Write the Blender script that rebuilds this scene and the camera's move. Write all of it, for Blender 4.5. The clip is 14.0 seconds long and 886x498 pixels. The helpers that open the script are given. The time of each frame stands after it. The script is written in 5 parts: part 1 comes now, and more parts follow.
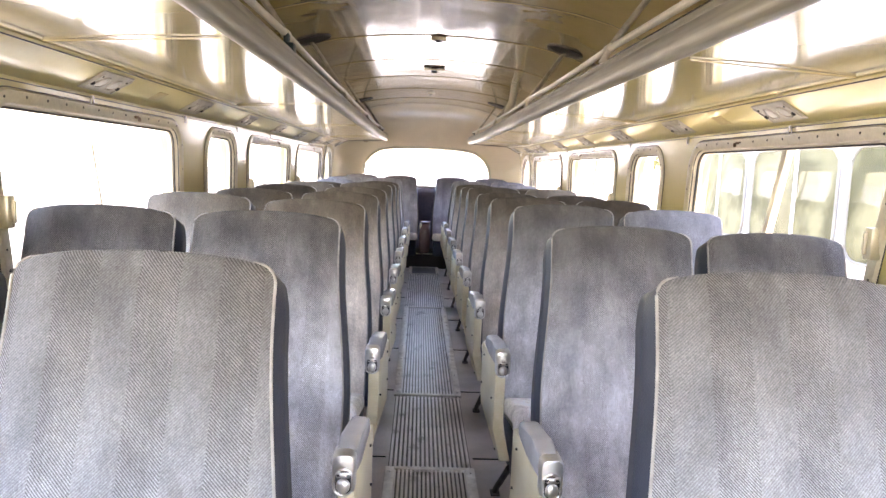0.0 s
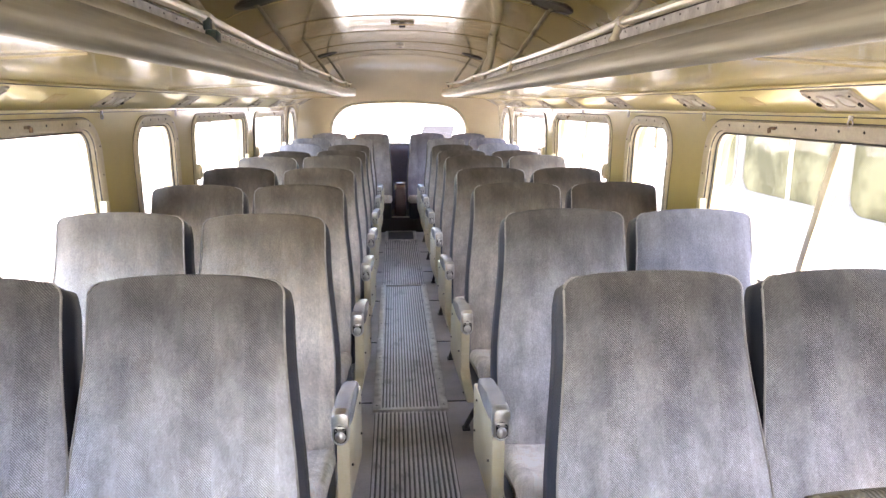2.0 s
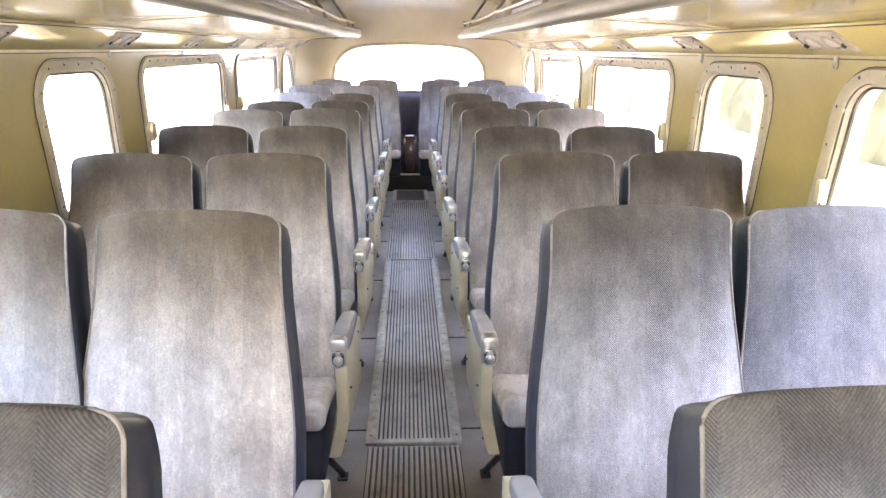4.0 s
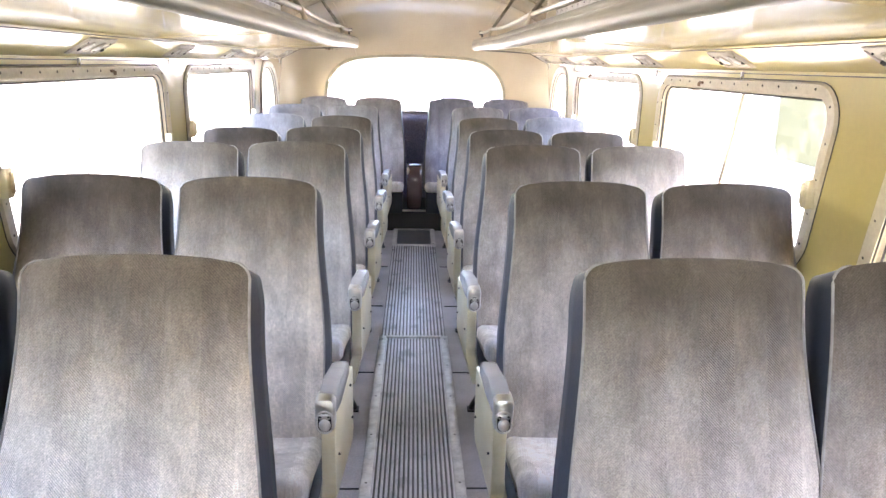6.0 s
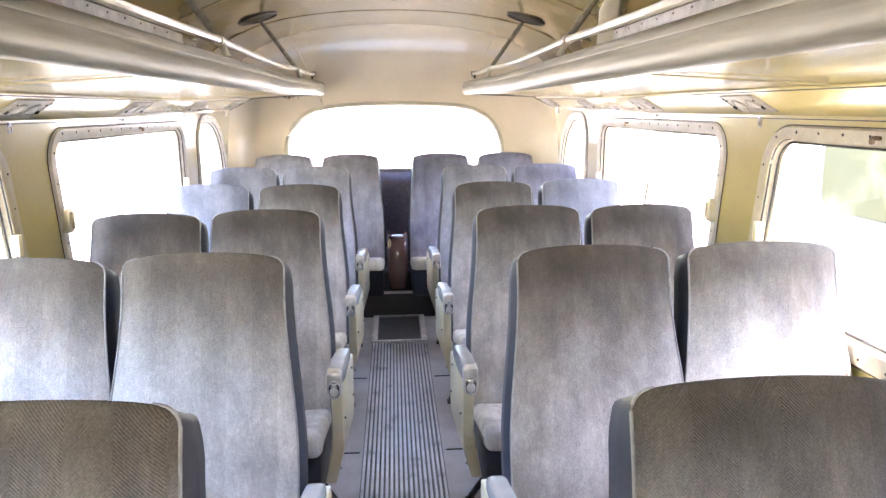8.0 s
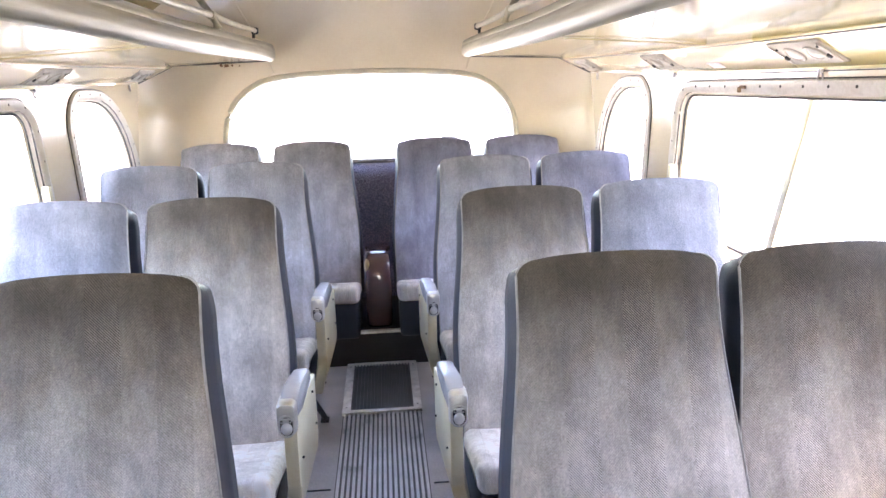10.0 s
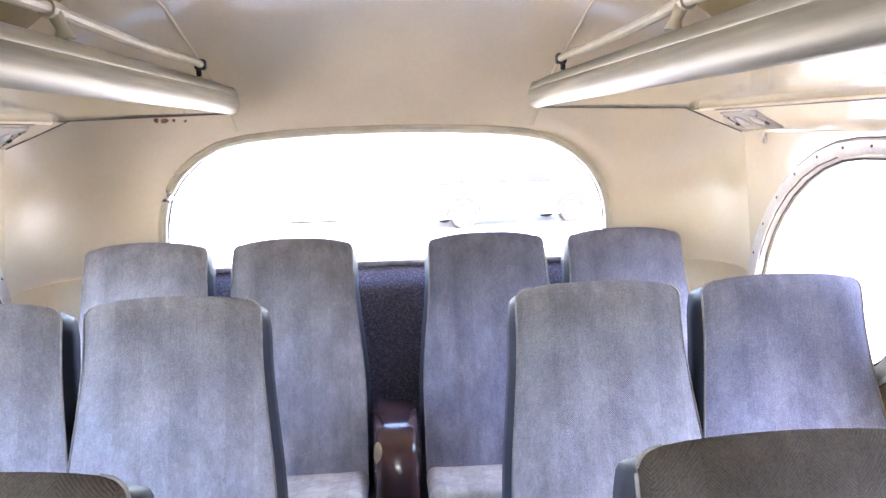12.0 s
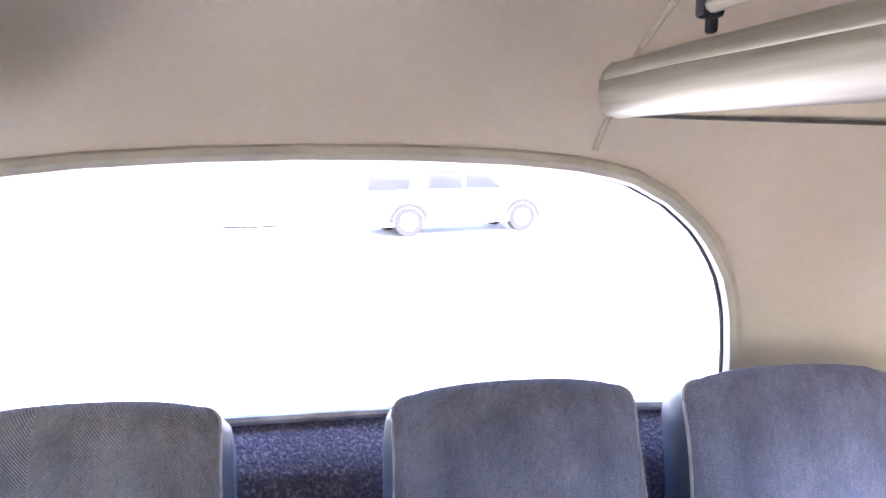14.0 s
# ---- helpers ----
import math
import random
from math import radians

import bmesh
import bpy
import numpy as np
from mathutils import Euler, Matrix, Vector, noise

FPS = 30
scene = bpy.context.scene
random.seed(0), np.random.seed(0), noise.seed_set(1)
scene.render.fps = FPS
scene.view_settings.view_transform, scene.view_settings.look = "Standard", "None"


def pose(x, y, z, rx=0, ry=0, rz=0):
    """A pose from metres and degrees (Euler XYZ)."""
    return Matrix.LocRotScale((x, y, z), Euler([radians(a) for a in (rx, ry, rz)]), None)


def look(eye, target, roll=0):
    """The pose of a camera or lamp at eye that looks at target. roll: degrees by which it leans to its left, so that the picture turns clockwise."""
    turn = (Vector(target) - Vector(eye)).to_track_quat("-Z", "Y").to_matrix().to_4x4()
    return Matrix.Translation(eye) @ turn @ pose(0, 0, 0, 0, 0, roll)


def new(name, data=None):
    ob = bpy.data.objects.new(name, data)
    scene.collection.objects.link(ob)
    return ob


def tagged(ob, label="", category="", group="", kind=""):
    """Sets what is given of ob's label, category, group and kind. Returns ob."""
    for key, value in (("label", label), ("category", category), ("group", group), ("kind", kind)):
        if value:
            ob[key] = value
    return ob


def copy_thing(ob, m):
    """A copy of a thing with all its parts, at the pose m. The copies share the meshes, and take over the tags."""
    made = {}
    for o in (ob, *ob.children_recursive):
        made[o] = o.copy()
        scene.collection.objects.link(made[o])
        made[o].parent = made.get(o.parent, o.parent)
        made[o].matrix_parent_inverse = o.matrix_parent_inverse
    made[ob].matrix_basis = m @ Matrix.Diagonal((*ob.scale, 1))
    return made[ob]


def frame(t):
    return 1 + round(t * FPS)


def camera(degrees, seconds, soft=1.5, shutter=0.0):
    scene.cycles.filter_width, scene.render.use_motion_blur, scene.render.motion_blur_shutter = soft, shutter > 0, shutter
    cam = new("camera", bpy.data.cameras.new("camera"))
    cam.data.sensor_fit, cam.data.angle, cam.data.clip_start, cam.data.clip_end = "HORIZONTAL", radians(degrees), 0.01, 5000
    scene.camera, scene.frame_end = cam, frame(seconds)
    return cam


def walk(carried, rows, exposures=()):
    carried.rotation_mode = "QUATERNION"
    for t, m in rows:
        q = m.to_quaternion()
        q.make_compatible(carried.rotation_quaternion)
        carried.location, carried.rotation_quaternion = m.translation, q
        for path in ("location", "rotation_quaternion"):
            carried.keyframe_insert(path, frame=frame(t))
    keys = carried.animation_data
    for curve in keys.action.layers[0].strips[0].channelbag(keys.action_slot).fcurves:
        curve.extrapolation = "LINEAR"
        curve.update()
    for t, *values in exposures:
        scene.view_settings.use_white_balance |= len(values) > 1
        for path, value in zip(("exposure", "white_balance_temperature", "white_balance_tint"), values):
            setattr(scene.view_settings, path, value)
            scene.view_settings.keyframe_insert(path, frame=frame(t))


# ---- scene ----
cam = camera(63.4, 14.0)
PATH = [
    (0, (-0.0787, 0.448, 1.1845), (-0.008, 2.434, 0.961), 2.3),
    (0.5, (-0.0666, 0.496, 1.1816), (0.004, 2.483, 0.9631), 2.2),
    (1, (-0.0526, 0.627, 1.1757), (0.0232, 2.611, 0.9362), 1.8),
    (1.5, (-0.0655, 0.859, 1.2946), (0.0518, 2.831, 0.9814), 0.7),
    (2, (-0.0651, 0.955, 1.3866), (0.0687, 2.912, 0.9955), 0.2),
    (2.2, (-0.0582, 1.0, 1.3906), (0.0469, 2.954, 0.9774), 0.2),
    (4.3, (0.0129, 1.916, 1.3781), (0.1009, 3.839, 0.8388), 0.4),
    (4.5, (0.0309, 2.027, 1.3883), (0.1087, 3.955, 0.8638), 0.5),
    (5, (0.032, 2.309, 1.3733), (0.0867, 4.243, 0.8677), 0.5),
    (5.5, (-0.0251, 2.62, 1.3799), (0.0386, 4.555, 0.8783), 0.8),
    (6, (-0.009, 2.95, 1.371), (0.0756, 4.885, 0.8716), 1.2),
    (6.5, (-0.035, 3.271, 1.3668), (0.0797, 5.205, 0.8706), 1.4),
    (7, (-0.047, 3.555, 1.3647), (0.1276, 5.487, 0.878), 1.7),
    (7.5, (0.0009, 3.864, 1.3861), (0.1422, 5.808, 0.9391), 1.4),
    (8, (-0.0152, 4.156, 1.3979), (0.1176, 6.114, 1.0119), -0.4),
    (8.2, (-0.0223, 4.266, 1.4059), (0.1184, 6.226, 1.0349), -0.8),
    (10.3, (0.0582, 5.741, 1.3465), (0.2145, 7.683, 0.8946), -1.6),
    (10.5, (0.0432, 5.892, 1.3454), (0.2093, 7.839, 0.9145), -1.5),
    (11, (0.0371, 6.259, 1.3533), (0.2190, 8.213, 0.9616), -1.1),
    (11.5, (0.063, 6.616, 1.3695), (0.2225, 8.582, 1.0316), -0.9),
    (12, (0.0189, 6.974, 1.3802), (0.1491, 8.949, 1.0871), -1.4),
    (12.5, (0.04, 7.328, 1.3723), (0.1673, 9.3, 1.0582), -0.9),
    (13, (0.0358, 7.65, 1.4003), (0.1829, 9.623, 1.1093), -0.9),
    (13.5, (0.0205, 7.985, 1.4412), (0.2542, 9.958, 1.2048), -1.1),
    (14, (0.048, 8.304, 1.452), (0.343, 10.258, 1.157), -0.2),
]
walk(cam, [(t, look(eye, target, roll)) for t, eye, target, roll in PATH],
     exposures=[(0.0, 4.15, 7450, 25), (1.0, 4.17, 7350, 25), (2.2, 4.27, 7650, 24), (4.3, 4.78, 7500, 23), (7.0, 4.89, 7080, 23), (8.2, 4.86, 7000, 23), (10.3, 4.76, 6850, 24), (11.2, 4.64, 6700, 25), (12.5, 4.64, 6250, 26), (13.3, 4.72, 6000, 27), (14.0, 4.34, 6000, 29)])

# ---------------------------------------------------------------- light
world = bpy.data.worlds.new("sky")
scene.world = world
world.use_nodes = True
wn = world.node_tree.nodes
sky = wn.new("ShaderNodeTexSky")
sky.sky_type = "NISHITA"
sky.sun_disc = False
SUN_ELEVATION, SUN_AZIMUTH = radians(53), radians(160)  # azimuth clockwise from +y
sky.sun_elevation, sky.sun_rotation = SUN_ELEVATION, SUN_AZIMUTH
wn["Background"].inputs["Strength"].default_value = 0.15
world.node_tree.links.new(sky.outputs["Color"], wn["Background"].inputs["Color"])
sun = new("sun", bpy.data.lights.new("sun", "SUN"))
sun.data.energy, sun.data.angle, sun.data.color = 2.6, radians(0.6), (1.0, 0.95, 0.87)
sun_from = Vector((math.sin(SUN_AZIMUTH) * math.cos(SUN_ELEVATION), math.cos(SUN_AZIMUTH) * math.cos(SUN_ELEVATION), math.sin(SUN_ELEVATION)))
sun.matrix_world = look(sun_from * 50, (0, 0, 0))


# ---------------------------------------------------------------- materials
def material(name, color, rough=0.5, metal=0.0, second=None, scale=6.0, spread=(0.35, 0.7), fine=0.0, fine_scale=120.0,
             bump=0.0, bump_scale=150.0, coat=0.0, sheen=0.0, rough_var=0.0, vary=0.0, dents=0.0, dents_scale=3.0, detail=4.0):
    """A painted, woven or moulded surface: two colours mixed by a large noise, a fine grain, and relief."""
    m = bpy.data.materials.new(name)
    m.use_nodes = True
    n, l = m.node_tree.nodes, m.node_tree.links
    p = n["Principled BSDF"]
    p.inputs["Roughness"].default_value, p.inputs["Metallic"].default_value = rough, metal
    p.inputs["Coat Weight"].default_value, p.inputs["Coat Roughness"].default_value = coat, 0.08
    p.inputs["Sheen Weight"].default_value, p.inputs["Sheen Roughness"].default_value = sheen, 0.4
    co = n.new("ShaderNodeTexCoord")
    big = n.new("ShaderNodeTexNoise")
    big.inputs["Scale"].default_value, big.inputs["Detail"].default_value = scale, detail
    l.new(co.outputs["Object"], big.inputs["Vector"])
    ramp = n.new("ShaderNodeValToRGB")
    ramp.color_ramp.elements[0].position, ramp.color_ramp.elements[1].position = spread
    ramp.color_ramp.elements[0].color = (*color, 1)
    ramp.color_ramp.elements[1].color = (*(second or [c * 0.86 for c in color]), 1)
    l.new(big.outputs["Fac"], ramp.inputs["Fac"])
    out = ramp.outputs["Color"]
    grain = n.new("ShaderNodeTexNoise")
    grain.inputs["Scale"].default_value, grain.inputs["Detail"].default_value = fine_scale, 2
    l.new(co.outputs["Object"], grain.inputs["Vector"])
    if fine:
        mix = n.new("ShaderNodeMixRGB")
        mix.blend_type = "OVERLAY"
        mix.inputs["Fac"].default_value = fine
        l.new(out, mix.inputs["Color1"])
        l.new(grain.outputs["Fac"], mix.inputs["Color2"])
        out = mix.outputs["Color"]
    if vary:
        info = n.new("ShaderNodeObjectInfo")
        span = n.new("ShaderNodeMapRange")
        span.inputs["To Min"].default_value, span.inputs["To Max"].default_value = 1 - vary, 1 + vary
        hsv = n.new("ShaderNodeHueSaturation")
        l.new(info.outputs["Random"], span.inputs["Value"])
        l.new(span.outputs["Result"], hsv.inputs["Value"])
        l.new(out, hsv.inputs["Color"])
        out = hsv.outputs["Color"]
    l.new(out, p.inputs["Base Color"])
    if rough_var:
        rr = n.new("ShaderNodeMapRange")
        rr.inputs["To Min"].default_value, rr.inputs["To Max"].default_value = max(0.02, rough - rough_var), rough + rough_var
        l.new(big.outputs["Fac"], rr.inputs["Value"])
        l.new(rr.outputs["Result"], p.inputs["Roughness"])
    normal = None
    if dents:
        dn = n.new("ShaderNodeTexNoise")
        dn.inputs["Scale"].default_value, dn.inputs["Detail"].default_value = dents_scale, 1.5
        l.new(co.outputs["Object"], dn.inputs["Vector"])
        b0 = n.new("ShaderNodeBump")
        b0.inputs["Distance"].default_value, b0.inputs["Strength"].default_value = dents, 1.0
        l.new(dn.outputs["Fac"], b0.inputs["Height"])
        normal = b0.outputs["Normal"]
    if bump:
        b = n.new("ShaderNodeBump")
        b.inputs["Distance"].default_value, b.inputs["Strength"].default_value = bump, 1.0
        bn = n.new("ShaderNodeTexNoise")
        bn.inputs["Scale"].default_value, bn.inputs["Detail"].default_value = bump_scale, 3
        l.new(co.outputs["Object"], bn.inputs["Vector"])
        l.new(bn.outputs["Fac"], b.inputs["Height"])
        if normal:
            l.new(normal, b.inputs["Normal"])
        normal = b.outputs["Normal"]
    if normal:
        l.new(normal, p.inputs["Normal"])
    return m


def velour(name, color, worn, stripe=0.06, weave=1.0, top_tone=0.31, grease=0.75, low_tone=1.55):
    """Woven seat cloth: upright bands of slanted twill that run to and fro, with rub marks, grease and light painted in
    by height.
    """
    m = material(name, color, rough=0.9, second=worn, scale=9.0, spread=(0.36, 0.68), fine=0.5, fine_scale=330, sheen=0.1, vary=0.10)
    n, l = m.node_tree.nodes, m.node_tree.links
    p = n["Principled BSDF"]
    base = p.inputs["Base Color"].links[0].from_socket
    co = n.new("ShaderNodeTexCoord")
    # wear runs up and down the cloth
    pull = n.new("ShaderNodeMapping")
    pull.inputs["Scale"].default_value = (1.3, 1.3, 0.8)
    l.new(co.outputs["Object"], pull.inputs["Vector"])
    for q in list(n):
        if q.bl_idname == "ShaderNodeTexNoise" and q.inputs["Scale"].default_value == 9.0:
            l.new(pull.outputs[0], q.inputs["Vector"])
    sep = n.new("ShaderNodeSeparateXYZ")
    l.new(co.outputs["Object"], sep.inputs[0])

    def calc(op, a, b=None, c=None):
        q = n.new("ShaderNodeMath")
        q.operation = op
        for i, v in enumerate((a, b, c)):
            if v is None:
                continue
            if isinstance(v, (int, float)):
                q.inputs[i].default_value = v
            else:
                l.new(v, q.inputs[i])
        return q.outputs[0]

    zig = calc("PINGPONG", sep.outputs["X"], stripe)
    along = calc("ADD", sep.outputs["Z"], calc("MULTIPLY", zig, 1.0))
    twill = calc("ADD", calc("MULTIPLY", calc("SINE", calc("MULTIPLY", along, 2 * math.pi / 0.0049)), 0.5), 0.5)
    band = calc("GREATER_THAN", calc("PINGPONG", calc("ADD", sep.outputs["X"], stripe / 2), stripe), stripe / 2)
    # long vertical rub marks
    mapping = n.new("ShaderNodeMapping")
    mapping.inputs["Scale"].default_value = (42, 42, 3)
    l.new(co.outputs["Object"], mapping.inputs["Vector"])
    rub = n.new("ShaderNodeTexNoise")
    rub.inputs["Scale"].default_value, rub.inputs["Detail"].default_value = 1.0, 4
    l.new(mapping.outputs[0], rub.inputs["Vector"])
    depth = calc("MULTIPLY_ADD", band, 0.16 * weave, 0.09 * weave)
    amount = calc("MULTIPLY_ADD", calc("SUBTRACT", twill, 0.5), depth, 1.0)
    # head soil and painted light: dark at the top, pale below, uneven border
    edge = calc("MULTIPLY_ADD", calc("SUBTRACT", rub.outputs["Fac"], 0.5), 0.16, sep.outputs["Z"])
    light_fall = n.new("ShaderNodeMapRange")
    light_fall.interpolation_type = "SMOOTHSTEP"
    light_fall.inputs["From Min"].default_value, light_fall.inputs["From Max"].default_value = 0.66, 1.01
    light_fall.inputs["To Min"].default_value, light_fall.inputs["To Max"].default_value = low_tone, top_tone
    l.new(edge, light_fall.inputs["Value"])
    amount = calc("MULTIPLY", amount, light_fall.outputs["Result"])
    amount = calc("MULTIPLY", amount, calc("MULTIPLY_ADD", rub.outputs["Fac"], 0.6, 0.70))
    # fine scratches in the pile
    thin = n.new("ShaderNodeMapping")
    thin.inputs["Scale"].default_value = (190, 190, 14)
    l.new(co.outputs["Object"], thin.inputs["Vector"])
    scratch = n.new("ShaderNodeTexNoise")
    scratch.inputs["Scale"].default_value, scratch.inputs["Detail"].default_value = 1.0, 3
    l.new(thin.outputs[0], scratch.inputs["Vector"])
    amount = calc("MULTIPLY", amount, calc("MULTIPLY_ADD", scratch.outputs["Fac"], 0.5, 0.75))
    amount = calc("MULTIPLY", amount, calc("MULTIPLY_ADD", band, -0.09, 1.04))
    # cloudy patches where the pile lies the other way
    cloud = n.new("ShaderNodeTexNoise")
    cloud.inputs["Scale"].default_value, cloud.inputs["Detail"].default_value, cloud.inputs["Roughness"].default_value = 17.0, 5, 0.65
    l.new(pull.outputs[0], cloud.inputs["Vector"])
    amount = calc("MULTIPLY", amount, calc("MULTIPLY_ADD", cloud.outputs["Fac"], 0.46, 0.77))
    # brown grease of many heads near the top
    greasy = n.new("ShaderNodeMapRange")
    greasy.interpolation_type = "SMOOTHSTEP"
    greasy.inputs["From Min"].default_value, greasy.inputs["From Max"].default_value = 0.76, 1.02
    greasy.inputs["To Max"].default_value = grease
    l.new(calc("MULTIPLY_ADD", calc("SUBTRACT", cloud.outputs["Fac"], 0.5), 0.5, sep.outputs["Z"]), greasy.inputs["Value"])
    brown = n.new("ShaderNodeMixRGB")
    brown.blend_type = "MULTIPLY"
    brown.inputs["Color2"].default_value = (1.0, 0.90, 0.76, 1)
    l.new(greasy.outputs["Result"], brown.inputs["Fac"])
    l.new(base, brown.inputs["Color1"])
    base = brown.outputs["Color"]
    mul = n.new("ShaderNodeVectorMath")
    mul.operation = "SCALE"
    l.new(base, mul.inputs[0])
    l.new(amount, mul.inputs["Scale"])
    l.new(mul.outputs[0], p.inputs["Base Color"])
    b = n.new("ShaderNodeBump")
    b.inputs["Distance"].default_value, b.inputs["Strength"].default_value = 0.0007, 0.8
    l.new(twill, b.inputs["Height"])
    l.new(b.outputs["Normal"], p.inputs["Normal"])
    return m


def glass(name, tint=(1, 1, 1)):
    m = bpy.data.materials.new(name)
    m.use_nodes = True
    n, l = m.node_tree.nodes, m.node_tree.links
    n.remove(n["Principled BSDF"])
    clear, gloss, mix, fres = (n.new("ShaderNode" + k) for k in ("BsdfTransparent", "BsdfGlossy", "MixShader", "Fresnel"))
    clear.inputs["Color"].default_value = (*tint, 1)
    gloss.inputs["Roughness"].default_value = 0.02
    fres.inputs["IOR"].default_value = 1.45
    l.new(fres.outputs[0], mix.inputs[0])
    l.new(clear.outputs[0], mix.inputs[1])
    l.new(gloss.outputs[0], mix.inputs[2])
    l.new(mix.outputs[0], n["Material Output"].inputs["Surface"])
    return m


CREAM = (0.515, 0.435, 0.172)
M_WALL = material("cream_enamel", CREAM, 0.30, second=(0.455, 0.382, 0.142), scale=2.2, fine=0.06, fine_scale=60, coat=0.5, rough_var=0.06, dents=0.004, dents_scale=4)
M_CEIL = material("cream_gloss_enamel", (0.45, 0.36, 0.165), 0.18, second=(0.39, 0.31, 0.135), scale=1.6, fine=0.05, fine_scale=50, coat=0.9, rough_var=0.05, dents=0.012, dents_scale=3.2)
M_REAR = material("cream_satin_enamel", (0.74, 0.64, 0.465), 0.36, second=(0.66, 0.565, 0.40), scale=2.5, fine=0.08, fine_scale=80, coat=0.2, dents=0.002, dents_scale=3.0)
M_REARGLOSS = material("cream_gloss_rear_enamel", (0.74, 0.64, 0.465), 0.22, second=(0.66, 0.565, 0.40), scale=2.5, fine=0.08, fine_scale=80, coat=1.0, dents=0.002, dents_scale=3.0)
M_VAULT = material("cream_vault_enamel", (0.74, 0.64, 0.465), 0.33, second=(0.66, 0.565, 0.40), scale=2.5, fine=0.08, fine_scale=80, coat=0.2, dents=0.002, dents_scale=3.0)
# the coat thickens with height, set for the vault's reflection and no streaks below
place = M_VAULT.node_tree.nodes.new("ShaderNodeSeparateXYZ")
lacquer = M_VAULT.node_tree.nodes.new("ShaderNodeMapRange")
lacquer.interpolation_type = "SMOOTHSTEP"
lacquer.inputs["From Min"].default_value, lacquer.inputs["From Max"].default_value = 1.50, 1.84
lacquer.inputs["To Min"].default_value, lacquer.inputs["To Max"].default_value = 0.18, 1.0
M_VAULT.node_tree.links.new(M_VAULT.node_tree.nodes["Texture Coordinate"].outputs["Object"], place.inputs[0])
M_VAULT.node_tree.links.new(place.outputs["Z"], lacquer.inputs["Value"])
M_VAULT.node_tree.links.new(lacquer.outputs["Result"], M_VAULT.node_tree.nodes["Principled BSDF"].inputs["Coat Weight"])
M_RACK = material("cream_rack_enamel", (0.47, 0.40, 0.225), 0.14, second=(0.41, 0.345, 0.185), scale=1.5, coat=0.7, dents=0.006, dents_scale=2.0)
# olive tint stands for the cream paint mirrored in the weathered metal
M_LIP = material("weathered_aluminium", (0.37, 0.34, 0.245), 0.46, metal=0.4, second=(0.23, 0.21, 0.15), spread=(0.38, 0.64), scale=9, fine=0.25, fine_scale=40, dents=0.003, dents_scale=7)
stretch = M_LIP.node_tree.nodes.new("ShaderNodeMapping")  # dull streaks run along the lip
stretch.inputs["Scale"].default_value = (3.0, 0.12, 3.0)
for q in [q for q in M_LIP.node_tree.nodes if q.bl_idname == "ShaderNodeTexNoise" and q.inputs["Scale"].default_value > 7.5]:
    M_LIP.node_tree.links.new(q.inputs["Vector"].links[0].from_socket, stretch.inputs["Vector"])
    M_LIP.node_tree.links.new(stretch.outputs[0], q.inputs["Vector"])
M_FRAME = material("dull_aluminium", (0.72, 0.68, 0.56), 0.36, metal=0.5, second=(0.60, 0.55, 0.42), scale=14, fine=0.15, bump=0.0004)
M_TRIM = material("worn_aluminium_trim", (0.76, 0.745, 0.71), 0.42, metal=0.35, second=(0.50, 0.48, 0.45), scale=22, fine=0.3, bump=0.0005)
M_FLANGE = material("cream_flange_enamel", (0.61, 0.56, 0.43), 0.38, second=(0.52, 0.47, 0.35), scale=12, fine=0.2, fine_scale=90, coat=0.2, bump=0.0003)
M_REARFLANGE = material("pale_flange_enamel", (0.64, 0.60, 0.54), 0.36, second=(0.55, 0.51, 0.45), scale=12, fine=0.2, fine_scale=90, coat=0.2, bump=0.0003)
M_LAMP = material("dull_lamp_plastic", (0.42, 0.39, 0.335), 0.4, second=(0.32, 0.295, 0.25), scale=25, fine=0.15)
M_CHROME = material("tarnished_chrome", (0.80, 0.79, 0.77), 0.34, metal=0.85, second=(0.62, 0.61, 0.59), scale=35, rough_var=0.08)
M_BLACK = material("black_rubber", (0.02, 0.02, 0.021), 0.6, fine=0.2)
M_GRILLE = material("perforated_bronze_grille", (0.02, 0.016, 0.014), 0.5, metal=0.3, second=(0.055, 0.045, 0.036), scale=90, spread=(0.45, 0.6))
M_CLIP = material("dark_green_plastic", (0.012, 0.032, 0.026), 0.4)
M_STEEL = material("dark_steel", (0.09, 0.085, 0.08), 0.5, metal=0.4, second=(0.05, 0.045, 0.04), scale=20)
M_IVORY = material("ivory_enamel", (0.82, 0.75, 0.55), 0.35, second=(0.75, 0.67, 0.46), scale=12, fine=0.15, coat=0.2, vary=0.04)
M_RAIL = material("cream_tube_enamel", (0.60, 0.55, 0.40), 0.3, second=(0.50, 0.45, 0.33), scale=15, coat=0.3)
M_ARM = material("grey_armrest_vinyl", (0.52, 0.52, 0.53), 0.26, second=(0.42, 0.42, 0.44), scale=10, bump=0.0004, bump_scale=300, coat=0.15, vary=0.08)
M_VINYL = material("blue_grey_vinyl", (0.044, 0.049, 0.070), 0.45, second=(0.030, 0.034, 0.051), scale=8, bump=0.0004, bump_scale=350, coat=0.08, vary=0.12)
M_VINYL.node_tree.nodes["Principled BSDF"].inputs["Specular IOR Level"].default_value = 0.3
M_PIPE = material("grey_piping", (0.38, 0.37, 0.36), 0.7, second=(0.24, 0.23, 0.22), scale=30)
M_GREY = velour("grey_brown_velour", (0.335, 0.306, 0.279), (0.475, 0.443, 0.410), low_tone=1.75)
M_ASH = velour("ash_grey_velour", (0.152, 0.156, 0.168), (0.222, 0.227, 0.243), weave=4.0, grease=0.15, top_tone=0.66, low_tone=1.3)
